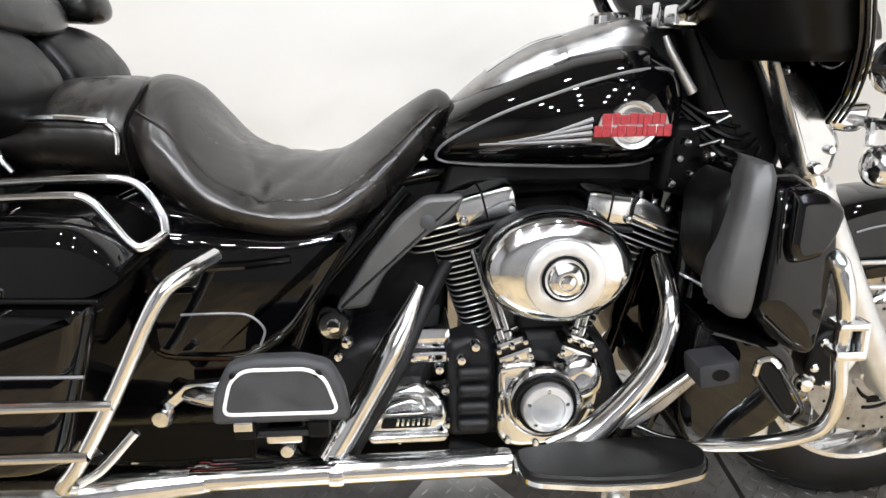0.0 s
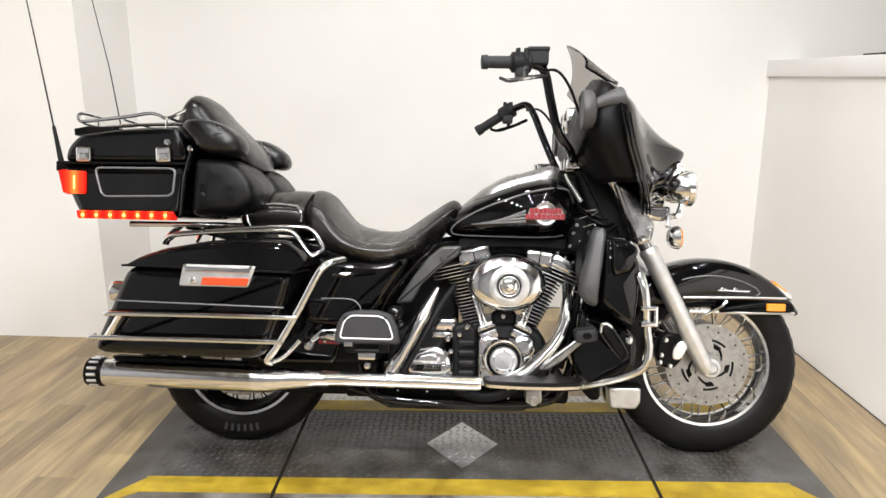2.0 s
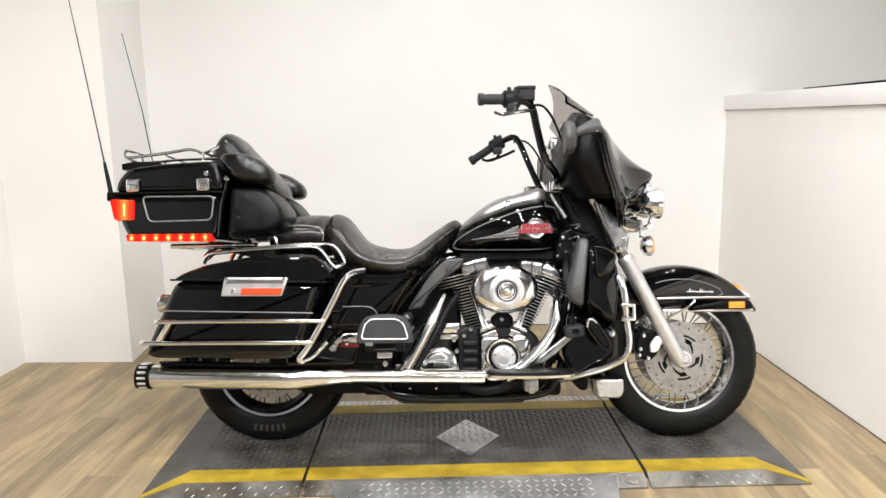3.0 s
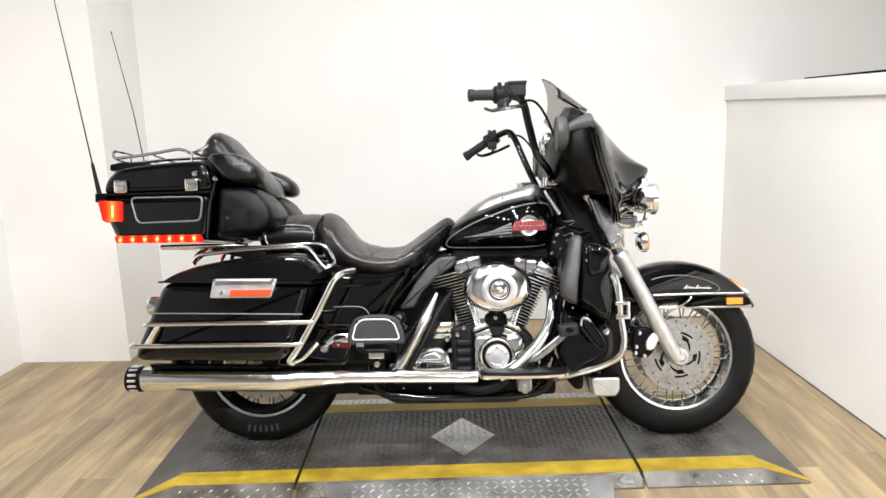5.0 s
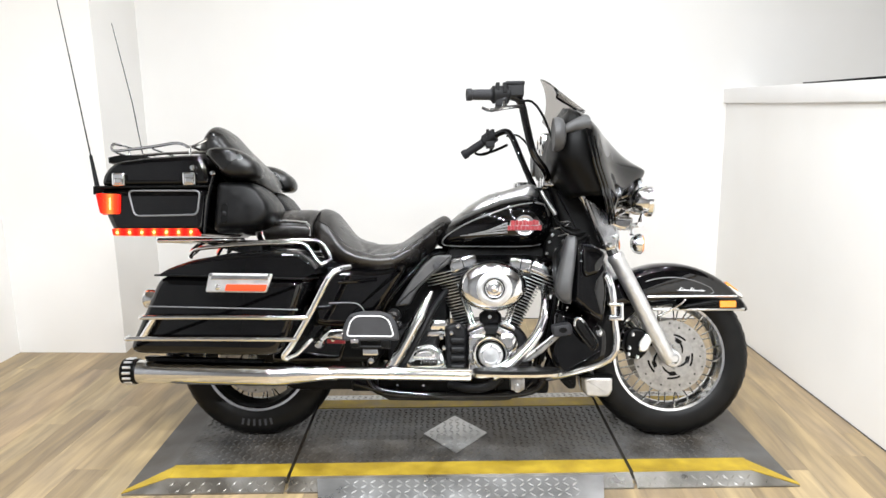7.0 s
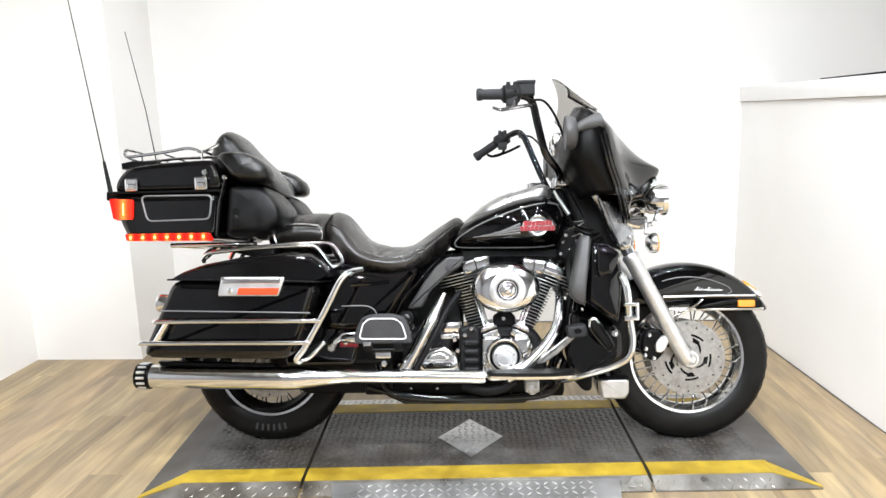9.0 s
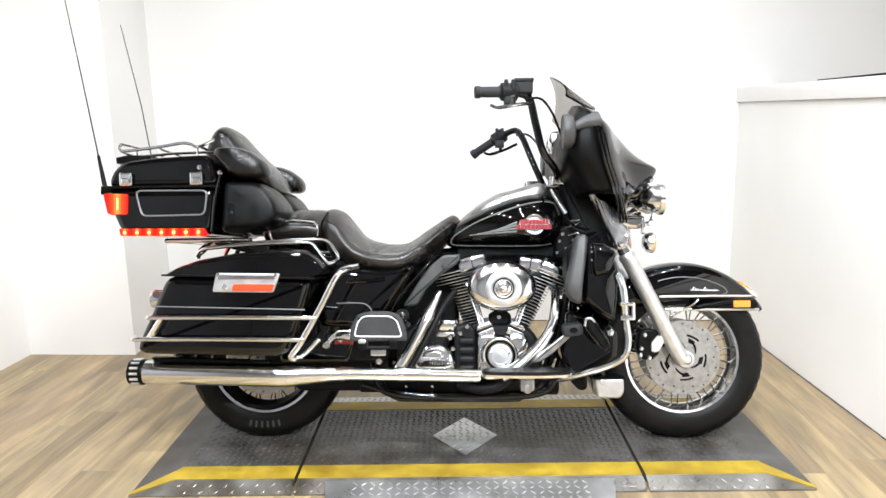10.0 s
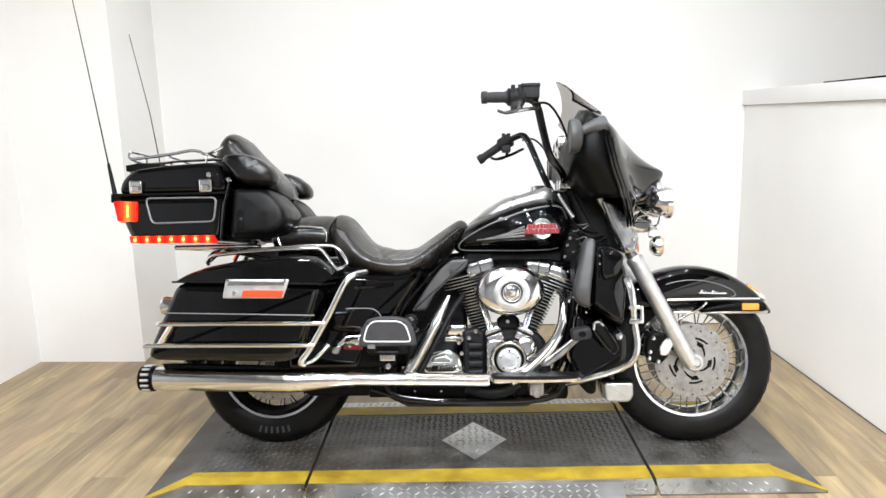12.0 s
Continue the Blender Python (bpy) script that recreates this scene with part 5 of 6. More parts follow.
slab(bm, [(-0.56, 0.43), (-0.37, 0.43), (-0.34, 0.37), (-0.36, 0.30), (-0.56, 0.30)], -0.18, 0.16, 0.02, 0.02)
part("battery_box", bm, SATIN, bike, "black battery and swingarm cover")

for s in (-1, 1):
    bm = fresh()
    slab(bm, [(-0.76, 0.30), (-0.50, 0.30), (-0.46, 0.45), (-0.46, 0.67), (-0.62, 0.70), (-0.76, 0.64)], s * 0.11, s * 0.19, 0.015, 0.02)
    part("bag_support", bm, PAINT, bike, "black saddlebag support panel")

# ---- frame
bm = fresh()
for s in (-1, 1):
    tube(bm, [(0.33, s * 0.05, 0.80), (0.345, s * 0.10, 0.62), (0.31, s * 0.13, 0.42), (0.26, s * 0.14, 0.25), (0.20, s * 0.14, 0.185), (0.0, s * 0.14, 0.17), (-0.30, s * 0.14, 0.175), (-0.40, s * 0.13, 0.22), (-0.42, s * 0.12, 0.40), (-0.36, s * 0.11, 0.60), (-0.30, s * 0.10, 0.66)], 0.0165, 12, 6)
    tube(bm, [(-0.18, s * 0.10, 0.69), (-0.25, s * 0.13, 0.62), (-0.33, s * 0.14, 0.53), (-0.38, s * 0.14, 0.42)], 0.016, 10, 4)
tube(bm, [(0.30, 0, 0.80), (0.1, 0, 0.735), (-0.2, 0, 0.69)], 0.025, 12)
part("frame", bm, PAINT, bike, "black tubular steel frame")
bm = fresh()
slab(bm, [(-0.40, 0.185), (-0.37, 0.168), (0.06, 0.168), (0.08, 0.185), (0.08, 0.26), (-0.40, 0.26)], -0.10, 0.12, 0.008, 0.01)
sump = part("oil_pan", bm, SATIN, bike, "black sump with lower frame rails")
part("sump_box", slab(fresh(), [(0.075, 0.178), (0.265, 0.174), (0.272, 0.19), (0.272, 0.245), (0.075, 0.245)], -0.135, 0.12, 0.006, 0.006), SATIN, sump)
part("sump_box", slab(fresh(), [(-0.47, 0.183), (-0.372, 0.183), (-0.372, 0.25), (-0.47, 0.25)], -0.135, 0.12, 0.006, 0.006), SATIN, sump)
for s in (-1, 1):
    part("lower_rail", tube(fresh(), [(-0.46, s * 0.14, 0.215), (-0.38, s * 0.14, 0.19), (-0.33, s * 0.14, 0.165), (-0.28, s * 0.14, 0.160), (0.08, s * 0.14, 0.159), (0.13, s * 0.14, 0.168), (0.175, s * 0.14, 0.19), (0.21, s * 0.14, 0.22)], 0.0105, 12, 5), PAINT, sump)
for x in (-0.30, -0.20, -0.10, 0.0, 0.05):
    part("sump_bolt", bolt(fresh(), x, -0.10, 0.20, 0.006, 0.008), CHROME, sump)
part("crossover_pipe", tube(fresh(), [(0.09, -0.20, 0.245), (0.05, -0.19, 0.215), (-0.02, -0.17, 0.20), (-0.10, -0.12, 0.205)], 0.017, 12, 5), ENGINE, sump)

bm = fresh()
slab(bm, [(-0.42, 0.28), (-0.40, 0.66), (-0.10, 0.72), (-0.09, 0.62), (-0.10, 0.56), (-0.10, 0.45), (-0.10, 0.28)], -0.02, 0.09, 0.015, 0.02)
part("oil_tank", bm, SATIN, bike, "black oil tank behind the engine")
bm = fresh()
slab(bm, [(-0.12, 0.67), (-0.10, 0.728), (0.28, 0.728), (0.33, 0.68), (0.28, 0.66), (0.2, 0.685), (-0.06, 0.685), (-0.13, 0.655)], -0.06, 0.07, 0.01, 0.015)
part("backbone_cover", bm, SATIN, bike, "black frame backbone under the tank")

bm = fresh()
slab(bm, [(-0.12, 0.56), (-0.10, 0.70), (0.29, 0.70), (0.28, 0.60), (0.20, 0.53), (0.06, 0.50), (-0.06, 0.53)], 0.0, 0.06, 0.01, 0.02)
part("intake_housing", bm, SATIN, bike, "black intake and coil housing between the cylinders")

# ---- heat deflector beside the saddle
bm = fresh()
slab(bm, [(-0.30, 0.508), (-0.245, 0.512), (-0.215, 0.57), (-0.15, 0.63), (-0.10, 0.662), (-0.085, 0.697), (-0.15, 0.695), (-0.195, 0.658), (-0.24, 0.60)], -0.17, -0.20, 0.008, 0.012)
defl = part("heat_deflector", bm, SHIELD_GREY, bike, "matt grey heat deflector")
part("deflector_fixing", bolt(fresh(), -0.145, -0.199, 0.655, 0.013, 0.004), PAD, defl)


# ---- engine
def cylinder(base, head, name):
    a, b = Vector((base[0], 0, base[1])), Vector((head[0], 0, head[1]))
    way = (b - a).normalized()
    side = Vector((0, 1, 0))
    out = way.cross(side)
    core = part(name, along(fresh(), [(0.026, 0), (0.04, 1)], a, b, 20), ENGINE, bike, "black finned engine cylinder")
    n = 19
    for k in range(n):
        u = (k + 0.5) / n
        ry = 0.085 + 0.035 * u
        rx = 0.030 + 0.022 * u
        c = a.lerp(b, u)
        if k > 14:
            rx, ry = 0.082, 0.135
            c = c + out * (0.012 if head[0] < base[0] else -0.012)
        bm = fresh()
        rings = []
        for h, g in ((-0.002, 0.97), (-0.0016, 1.0), (0.0016, 1.0), (0.002, 0.97)):
            ring = []
            for j in range(32):
                t = 2 * math.pi * j / 32
                cs, sn = math.cos(t), math.sin(t)
                ring.append(c + way * h + out * rx * g * math.copysign(abs(cs) ** 0.5, cs) + side * ry * g * math.copysign(abs(sn) ** 0.5, sn))
            rings.append(ring)
        loft(bm, rings)
        part("cooling_fin", bm, ENGINE, core)
        bm = fresh()
        ring = [c + out * (rx * math.copysign(abs(math.cos(t)) ** 0.5, math.cos(t))) + side * (-ry * abs(math.sin(t)) ** 0.5) for t in (math.pi * j / 16 for j in range(17))]
        tube(bm, ring, 0.0015, 6)
        part("fin_edge", bm, ALUMINIUM, core, "machined bright fin edge")
    return core


cylinder((-0.048, 0.42), (-0.100, 0.64), "rear_cylinder")
cylinder((0.142, 0.42), (0.232, 0.64), "front_cylinder")


def rocker(x, z, lean, half, name):
    t = Matrix.Translation((x, 0, z)) @ Matrix.Rotation(radians(lean), 4, "Y")
    ob = part(name, block(fresh(), (-half, -0.138, -0.030), (half, 0.12, 0.022), 0.013, t), CHROME, bike, "chrome rocker cover")
    part("cover_base", block(fresh(), (-half - 0.003, -0.139, -0.043), (half + 0.003, 0.122, -0.031), 0.005, t), ENGINE, ob)
    part("cover_rib", block(fresh(), (-0.003, -0.1395, -0.028), (0.001, 0.10, 0.0235), 0.002, t), SATIN, ob)
    for dx in (-half + 0.012, half - 0.012):
        p = t @ Vector((dx, -0.137, -0.018))
        part("cover_bolt", bolt(fresh(), p.x, p.y, p.z, 0.008, 0.008), CHROME, ob)
    return ob


rocker(-0.046, 0.668, -14, 0.054, "rear_rocker_cover")
rocker(0.172, 0.660, 9, 0.044, "front_rocker_cover")
bm = fresh()
t = Matrix.Translation((0.250, 0, 0.637)) @ Matrix.Rotation(radians(30), 4, "Y")
block(bm, (-0.042, -0.128, -0.026), (0.044, 0.10, 0.022), 0.016, t)
ign = part("intake_cover", bm, CHROME, bike, "chrome front rocker housing")
for dx in (-0.03, 0.0, 0.03):
    p = t @ Vector((dx, -0.1, 0.022))
    part("cover_bolt", lathe(fresh(), [(0.007, 0), (0.007, 0.008), (0.001, 0.009)], p, "z", 10), CHROME, ign)

# crankcase, cam cover, gearbox
bm = fresh()
slab(bm, [(-0.07, 0.23), (0.20, 0.23), (0.215, 0.30), (0.19, 0.40), (0.13, 0.44), (-0.02, 0.44), (-0.07, 0.38)], -0.14, 0.15, 0.02, 0.03)
case = part("crankcase", bm, ENGINE, bike, "black engine crankcase")
bm = fresh()
slab(bm, [(-0.030, 0.262), (0.0, 0.238), (0.09, 0.240), (0.128, 0.278), (0.150, 0.325), (0.153, 0.383), (0.125, 0.402), (0.085, 0.396), (0.055, 0.402), (0.015, 0.408), (-0.028, 0.402)], -0.135, -0.200, 0.012, 0.018, 0, 0, 4)
part("gearcase_cover", bm, CHROME, case, "chrome gearcase cover")
TIMER = (0.053, 0, 0.332)
part("timer_boss", lathe(fresh(), [(0.072, -0.196), (0.066, -0.210), (0.060, -0.214), (0.054, -0.213), (0.048, -0.205)], TIMER, "y", 40), CHROME, case, "polished stepped boss round the timer cover")
part("timer_ring", lathe(fresh(), [(0.0525, -0.205), (0.0525, -0.222), (0.046, -0.222), (0.046, -0.205), (0.0525, -0.205)], TIMER, "y", 40), SATIN, case)
part("timer_cover", lathe(fresh(), [(0.045, -0.205), (0.045, -0.228), (0.042, -0.234), (0.030, -0.236), (0.028, -0.233), (0.012, -0.2345), (0.001, -0.235)], TIMER, "y", 40), ALUMINIUM, case, "brushed round timer cover")
for k in range(5):
    a = 2 * math.pi * k / 5 + 0.3
    part("timer_screw", bolt(fresh(), TIMER[0] + 0.034 * math.cos(a), -0.234, TIMER[2] + 0.034 * math.sin(a), 0.004, 0.004), CHROME, case)
part("gearcase_lobe", lathe(fresh(), [(0.040, -0.19), (0.036, -0.207), (0.026, -0.213), (0.012, -0.212), (0.001, -0.212)], (0.116, 0, 0.372), "y", 28), CHROME, case)
for x, z in ((-0.020, 0.392), (-0.021, 0.345), (-0.021, 0.300), (-0.010, 0.258), (0.04, 0.250), (0.10, 0.262), (0.136, 0.315), (0.145, 0.35), (0.055, 0.395)):
    part("case_bolt", bolt(fresh(), x, -0.198, z, 0.007, 0.009), CHROME, case)
# tappet blocks and pushrod tubes
for base, feet, tops in (((-0.001, 0.424), ((-0.003, 0.432), (-0.018, 0.436)), ((-0.050, 0.592), (-0.066, 0.588))), ((0.113, 0.424), ((0.106, 0.432), (0.120, 0.436)), ((0.160, 0.592), (0.178, 0.586)))):
    lean = -20 if tops[0][0] < base[0] else 24
    t = Matrix.Translation((base[0], -0.165, base[1])) @ Matrix.Rotation(radians(lean), 4, "Y")
    bm = fresh()
    block(bm, (-0.030, -0.026, -0.030), (0.030, 0.03, -0.004), 0.006, t)
    block(bm, (-0.026, -0.022, 0.001), (0.026, 0.026, 0.018), 0.006, t)
    tappet = part("tappet_block", bm, CHROME, case, "chrome tappet block")
    part("tappet_gasket", block(fresh(), (-0.031, -0.0265, -0.0045), (0.031, 0.03, 0.0015), 0.0, t), SATIN, case)
    for dx in (-0.024, 0.0, 0.024):
        for h in (-0.018, 0.009):
            p = t @ Vector((dx, -0.024, h))
            part("tappet_bolt", bolt(fresh(), p.x, p.y, p.z, 0.0062, 0.009), CHROME, case)
    for (x0, z0), (x1, z1) in zip(feet, tops):
        part("pushrod_tube", along(fresh(), [(0.0085, 0), (0.0085, 0.10), (0.0056, 0.12), (0.0056, 0.5), (0.0076, 0.52), (0.0076, 0.60), (0.006, 0.62), (0.006, 1)], (x0, -0.168, z0), (x1, -0.13, z1), 14), CHROME, case, "slim chrome pushrod tube")
part("intake_manifold", tube(fresh(), [(-0.03, -0.06, 0.565), (0.058, -0.10, 0.55), (0.15, -0.06, 0.565)], 0.026, 14, 5), ENGINE, case)
part("manifold_bolt", bolt(fresh(), 0.053, -0.128, 0.463, 0.010, 0.014), CHROME, case)
part("valley_cover", slab(fresh(), [(0.02, 0.40), (0.09, 0.40), (0.10, 0.47), (0.058, 0.50), (0.012, 0.47)], -0.08, -0.125, 0.01, 0.012), ENGINE, case)
bm = fresh()
slab(bm, [(-0.112, 0.25), (-0.034, 0.25), (-0.033, 0.425), (-0.07, 0.445), (-0.115, 0.43)], -0.10, -0.172, 0.012, 0.015)
ribs = part("side_casting", bm, ENGINE, bike, "black ribbed engine side casting")
for k in range(4):
    z = 0.268 + 0.033 * k
    part("casting_rib", slab(fresh(), [(-0.098, z), (-0.038, z), (-0.038, z + 0.025), (-0.098, z + 0.025)], -0.165, -0.192, 0.010, 0.010, 0, 0, 4), ENGINE, ribs)
bm = fresh()
slab(bm, [(-0.33, 0.26), (-0.16, 0.26), (-0.14, 0.36), (-0.12, 0.40), (-0.13, 0.43), (-0.25, 0.44), (-0.33, 0.40)], -0.15, 0.15, 0.02, 0.03)
gear = part("gearbox", bm, ENGINE, bike, "black gearbox casing")
bm = fresh()
slab(bm, [(-0.258, 0.282), (-0.266, 0.325), (-0.230, 0.361), (-0.163, 0.371), (-0.122, 0.342), (-0.111, 0.292), (-0.134, 0.274), (-0.245, 0.272)], -0.15, -0.200, 0.014, 0.022, 0, 0, 4)
clutch = part("clutch_cover", bm, CHROME, gear, "chrome clutch release cover")
part("cover_step", slab(fresh(), [(-0.235, 0.318), (-0.150, 0.318), (-0.155, 0.340), (-0.180, 0.352), (-0.225, 0.342)], -0.198, -0.214, 0.008, 0.012, 0, 0, 4), CHROME, clutch)
part("cover_band", slab(fresh(), [(-0.232, 0.290), (-0.146, 0.290), (-0.140, 0.311), (-0.226, 0.311)], -0.198, -0.2035, 0.002, 0.006), SATIN, clutch)
for k in range(7):
    x = -0.205 + 0.009 * k
    part("cover_tooth", slab(fresh(), [(x, 0.296), (x + 0.0045, 0.296), (x + 0.0065, 0.309), (x + 0.002, 0.309)], -0.201, -0.2065, 0.001), CHROME, clutch)
part("cover_foot", slab(fresh(), [(-0.25, 0.262), (-0.12, 0.262), (-0.11, 0.279), (-0.255, 0.279)], -0.16, -0.208, 0.006, 0.008), CHROME, clutch)
for x, z in ((-0.250, 0.300), (-0.118, 0.286), (-0.118, 0.352), (-0.128, 0.392), (-0.206, 0.405), (-0.066, 0.432), (-0.09, 0.408), (-0.236, 0.37)):
    part("gear_bolt", bolt(fresh(), x, -0.178, z, 0.010, 0.016), CHROME, gear)
bm = fresh()
block(bm, (-0.176, -0.155, 0.412), (-0.104, -0.03, 0.455), 0.016)
starter = part("starter_cover", bm, CHROME, bike, "chrome starter cover")
part("starter_flange", block(fresh(), (-0.182, -0.16, 0.392), (-0.098, -0.03, 0.411), 0.005), CHROME, starter)
for bx in (-0.172, -0.14, -0.108):
    part("flange_bolt", bolt(fresh(), bx, -0.16, 0.401, 0.006, 0.008), CHROME, starter)
bm = fresh()
lathe(bm, [(0.03, -0.10), (0.03, -0.17), (0.024, -0.18), (0.012, -0.18), (0.010, -0.186), (0.001, -0.187)], (-0.305, 0, 0.475), "y", 20)
bolt(bm, -0.285, -0.165, 0.44, 0.012, 0.012)
bolt(bm, -0.30, -0.165, 0.415, 0.010, 0.012)
part("oil_cap", bm, CHROME, bike, "chrome filler cap")

# air cleaner
bm = fresh()
lathe(bm, [(0.078, -0.13), (0.086, -0.16), (0.0880, -0.192), (0.0865, -0.2)], (0.061, 0, 0.583), "y", 56, 1.395, 1.02)
air = part("air_cleaner", bm, ENGINE, bike, "oval chrome air cleaner")
bm = fresh()
lathe(bm, [(0.0870, -0.196), (0.0885, -0.206), (0.0885, -0.222), (0.0855, -0.238), (0.079, -0.248), (0.070, -0.254), (0.058, -0.257), (0.04, -0.258)], (0.061, 0, 0.580), "y", 64, 1.40, 1.02)
part("air_cleaner_shell", bm, CHROME, air, "mirror chrome oval cover")
bm = fresh()
INSERT = (0.066, 0, 0.574)
lathe(bm, [(0.064, -0.248), (0.0645, -0.260), (0.062, -0.265), (0.052, -0.268), (0.042, -0.267), (0.038, -0.262), (0.034, -0.260)], INSERT, "y", 48)
part("air_cleaner_ring", bm, ALUMINIUM, air, "brushed round insert")
part("insert_groove", lathe(fresh(), [(0.0375, -0.2595), (0.0375, -0.263), (0.034, -0.263), (0.034, -0.2595), (0.0375, -0.2595)], INSERT, "y", 40), SATIN, air)
bm = fresh()
lathe(bm, [(0.0345, -0.258), (0.033, -0.268), (0.027, -0.277), (0.018, -0.281), (0.012, -0.280), (0.010, -0.284), (0.001, -0.286)], INSERT, "y", 40)
part("air_cleaner_dome", bm, CHROME, air, "chrome domed centre")

# ---- exhaust
bm = fresh()
along(bm, [(0.036, 0), (0.041, 0.01), (0.041, 0.95), (0.034, 1.0)], (-1.215, -0.335, 0.293), (-0.70, -0.335, 0.281), 32)
along(bm, [(0.041, 0), (0.04, 0.2), (0.024, 0.85), (0.022, 1.0)], (-0.72, -0.335, 0.281), (-0.50, -0.315, 0.281), 28)
muff = part("muffler", bm, CHROME, bike, "long chrome slip-on muffler")
bm = fresh()
along(bm, [(0.030, 0.3), (0.034, 0.02), (0.043, 0.0), (0.0445, 0.12), (0.0445, 0.9), (0.042, 1.0)], (-1.243, -0.335, 0.2936), (-1.19, -0.335, 0.2924), 32)
end = part("end_cap", bm, SATIN, muff, "black end cap with machined flutes")
bm = fresh()
for k in range(14):
    a = 2 * math.pi * k / 14
    c = Vector((-1.217, -0.335 + 0.0445 * math.cos(a), 0.293 + 0.0445 * math.sin(a)))
    tube(bm, [c + Vector((-0.014, 0, 0)), c, c + Vector((0.014, 0, 0))], 0.0048, 6)
part("end_flutes", bm, ALUMINIUM, muff)
part("muffler_slot", slab(fresh(), rounded([(-1.175, 0.345), (-0.75, 0.33), (-0.75, 0.318), (-1.15, 0.318)], 0.01), -0.30, -0.34, 0.004), SATIN, muff)
bm = fresh()
along(bm, [(0.021, 0), (0.023, 0.02), (0.023, 0.98), (0.021, 1)], (-0.52, -0.312, 0.283), (-0.02, -0.285, 0.270), 20)
pipe = part("exhaust_pipe", bm, CHROME, bike, "chrome lower exhaust pipe")
bm = fresh()
tube(bm, [(-0.52, -0.325, 0.297), (-0.3, -0.315, 0.295), (-0.02, -0.30, 0.290)], 0.014, 10, 0, 0.5)
part("pipe_shield", bm, CHROME, pipe)
for x in (-0.515, -0.31):
    part("pipe_clamp", along(fresh(), [(0.0255, 0), (0.0265, 0.2), (0.0265, 0.8), (0.0255, 1)], (x, -0.308, 0.281), (x + 0.022, -0.307, 0.281), 18), CHROME, pipe)
bm = fresh()
tube(bm, [(-0.318, -0.285, 0.276), (-0.282, -0.28, 0.335), (-0.232, -0.272, 0.425), (-0.192, -0.262, 0.50), (-0.160, -0.245, 0.565)], lambda u: 0.028 * min(1.0, 0.3 + 2.0 * (1 - u)), 16, 6, 0.8)
part("rear_header_shield", bm, CHROME, bike, "chrome rear header heat shield")
part("rear_header", tube(fresh(), [(-0.28, -0.255, 0.275), (-0.245, -0.25, 0.335), (-0.198, -0.24, 0.42), (-0.155, -0.19, 0.50), (-0.11, -0.12, 0.56)], 0.012, 12, 6), ENGINE, bike, "dark rear header pipe")
bm = fresh()
tube(bm, [(0.055, -0.262, 0.266), (0.117, -0.258, 0.297), (0.188, -0.252, 0.366), (0.234, -0.245, 0.434), (0.251, -0.232, 0.51), (0.258, -0.15, 0.57)], lambda u: 0.025 - 0.010 * u, 18, 6)
part("front_header_shield", bm, CHROME, bike, "chrome front header heat shield")
bm = fresh()
tube(bm, [(0.24, -0.17, 0.30), (0.275, -0.165, 0.42), (0.30, -0.15, 0.55), (0.31, -0.11, 0.64)], 0.009, 8, 5)
part("oil_line", bm, SATIN, bike)
bm = fresh()
tube(bm, [(0.215, -0.16, 0.28), (0.25, -0.16, 0.40), (0.28, -0.15, 0.53)], 0.007, 8, 5)
part("oil_line", bm, SATIN, bike)

# ---- passenger board folded up, and its arm
bm = fresh()
slab(bm, rounded([(-0.468, 0.40), (-0.462, 0.45), (-0.440, 0.492), (-0.40, 0.502), (-0.335, 0.502), (-0.295, 0.490), (-0.275, 0.45), (-0.268, 0.40)], 0.012), -0.335, -0.365, 0.008)
board = part("passenger_footboard", bm, PAD, bike, "folded grey passenger footboard with white outline")
bm = fresh()
ring = rounded([(-0.450, 0.418), (-0.436, 0.47), (-0.415, 0.487), (-0.325, 0.486), (-0.302, 0.47), (-0.285, 0.416)], 0.014)
tube(bm, [(p[0], -0.366, p[1]) for p in ring] + [(ring[0][0], -0.366, ring[0][1])], 0.0028, 6)
part("board_outline", bm, WHITE, board)
bm = fresh()
for x in (-0.42, -0.315):
    block(bm, (x - 0.015, -0.37, 0.378), (x + 0.015, -0.34, 0.402), 0.004)
tube(bm, [(-0.43, -0.35, 0.378), (-0.30, -0.35, 0.378)], 0.007, 8)
part("board_hinge", bm, SATIN, board)
for x in (-0.43, -0.312):
    part("board_stud", bolt(fresh(), x, -0.365, 0.478, 0.006, 0.003), SATIN, board)
bm = fresh()
tube(bm, [(-0.545, -0.26, 0.412), (-0.50, -0.29, 0.412), (-0.44, -0.30, 0.408)], 0.017, 10, 4)
tube(bm, [(-0.535, -0.27, 0.415), (-0.51, -0.27, 0.39)], 0.008, 8)
bolt(bm, -0.560, -0.290, 0.382, 0.018, 0.018)
slab(bm, [(-0.525, 0.432), (-0.46, 0.434), (-0.46, 0.408), (-0.52, 0.410), (-0.566, 0.375), (-0.576, 0.388)], -0.272, -0.292, 0.004, 0.006)
block(bm, (-0.40, -0.33, 0.345), (-0.345, -0.25, 0.37), 0.006)
bolt(bm, -0.372, -0.30, 0.325, 0.014, 0.02)
part("footboard_arm", bm, CHROME, bike, "chrome footboard bracket")
part("red_plate", slab(fresh(), [(-0.546, 0.399), (-0.480, 0.398), (-0.480, 0.373), (-0.547, 0.375)], -0.21, -0.222, 0.002, 0.002), BADGE_RED, bike, "small red plate behind the footboard arm")
part("hinge_pin", block(fresh(), (-0.435, -0.374, 0.394), (-0.408, -0.366, 0.408), 0.002), CHROME, board)
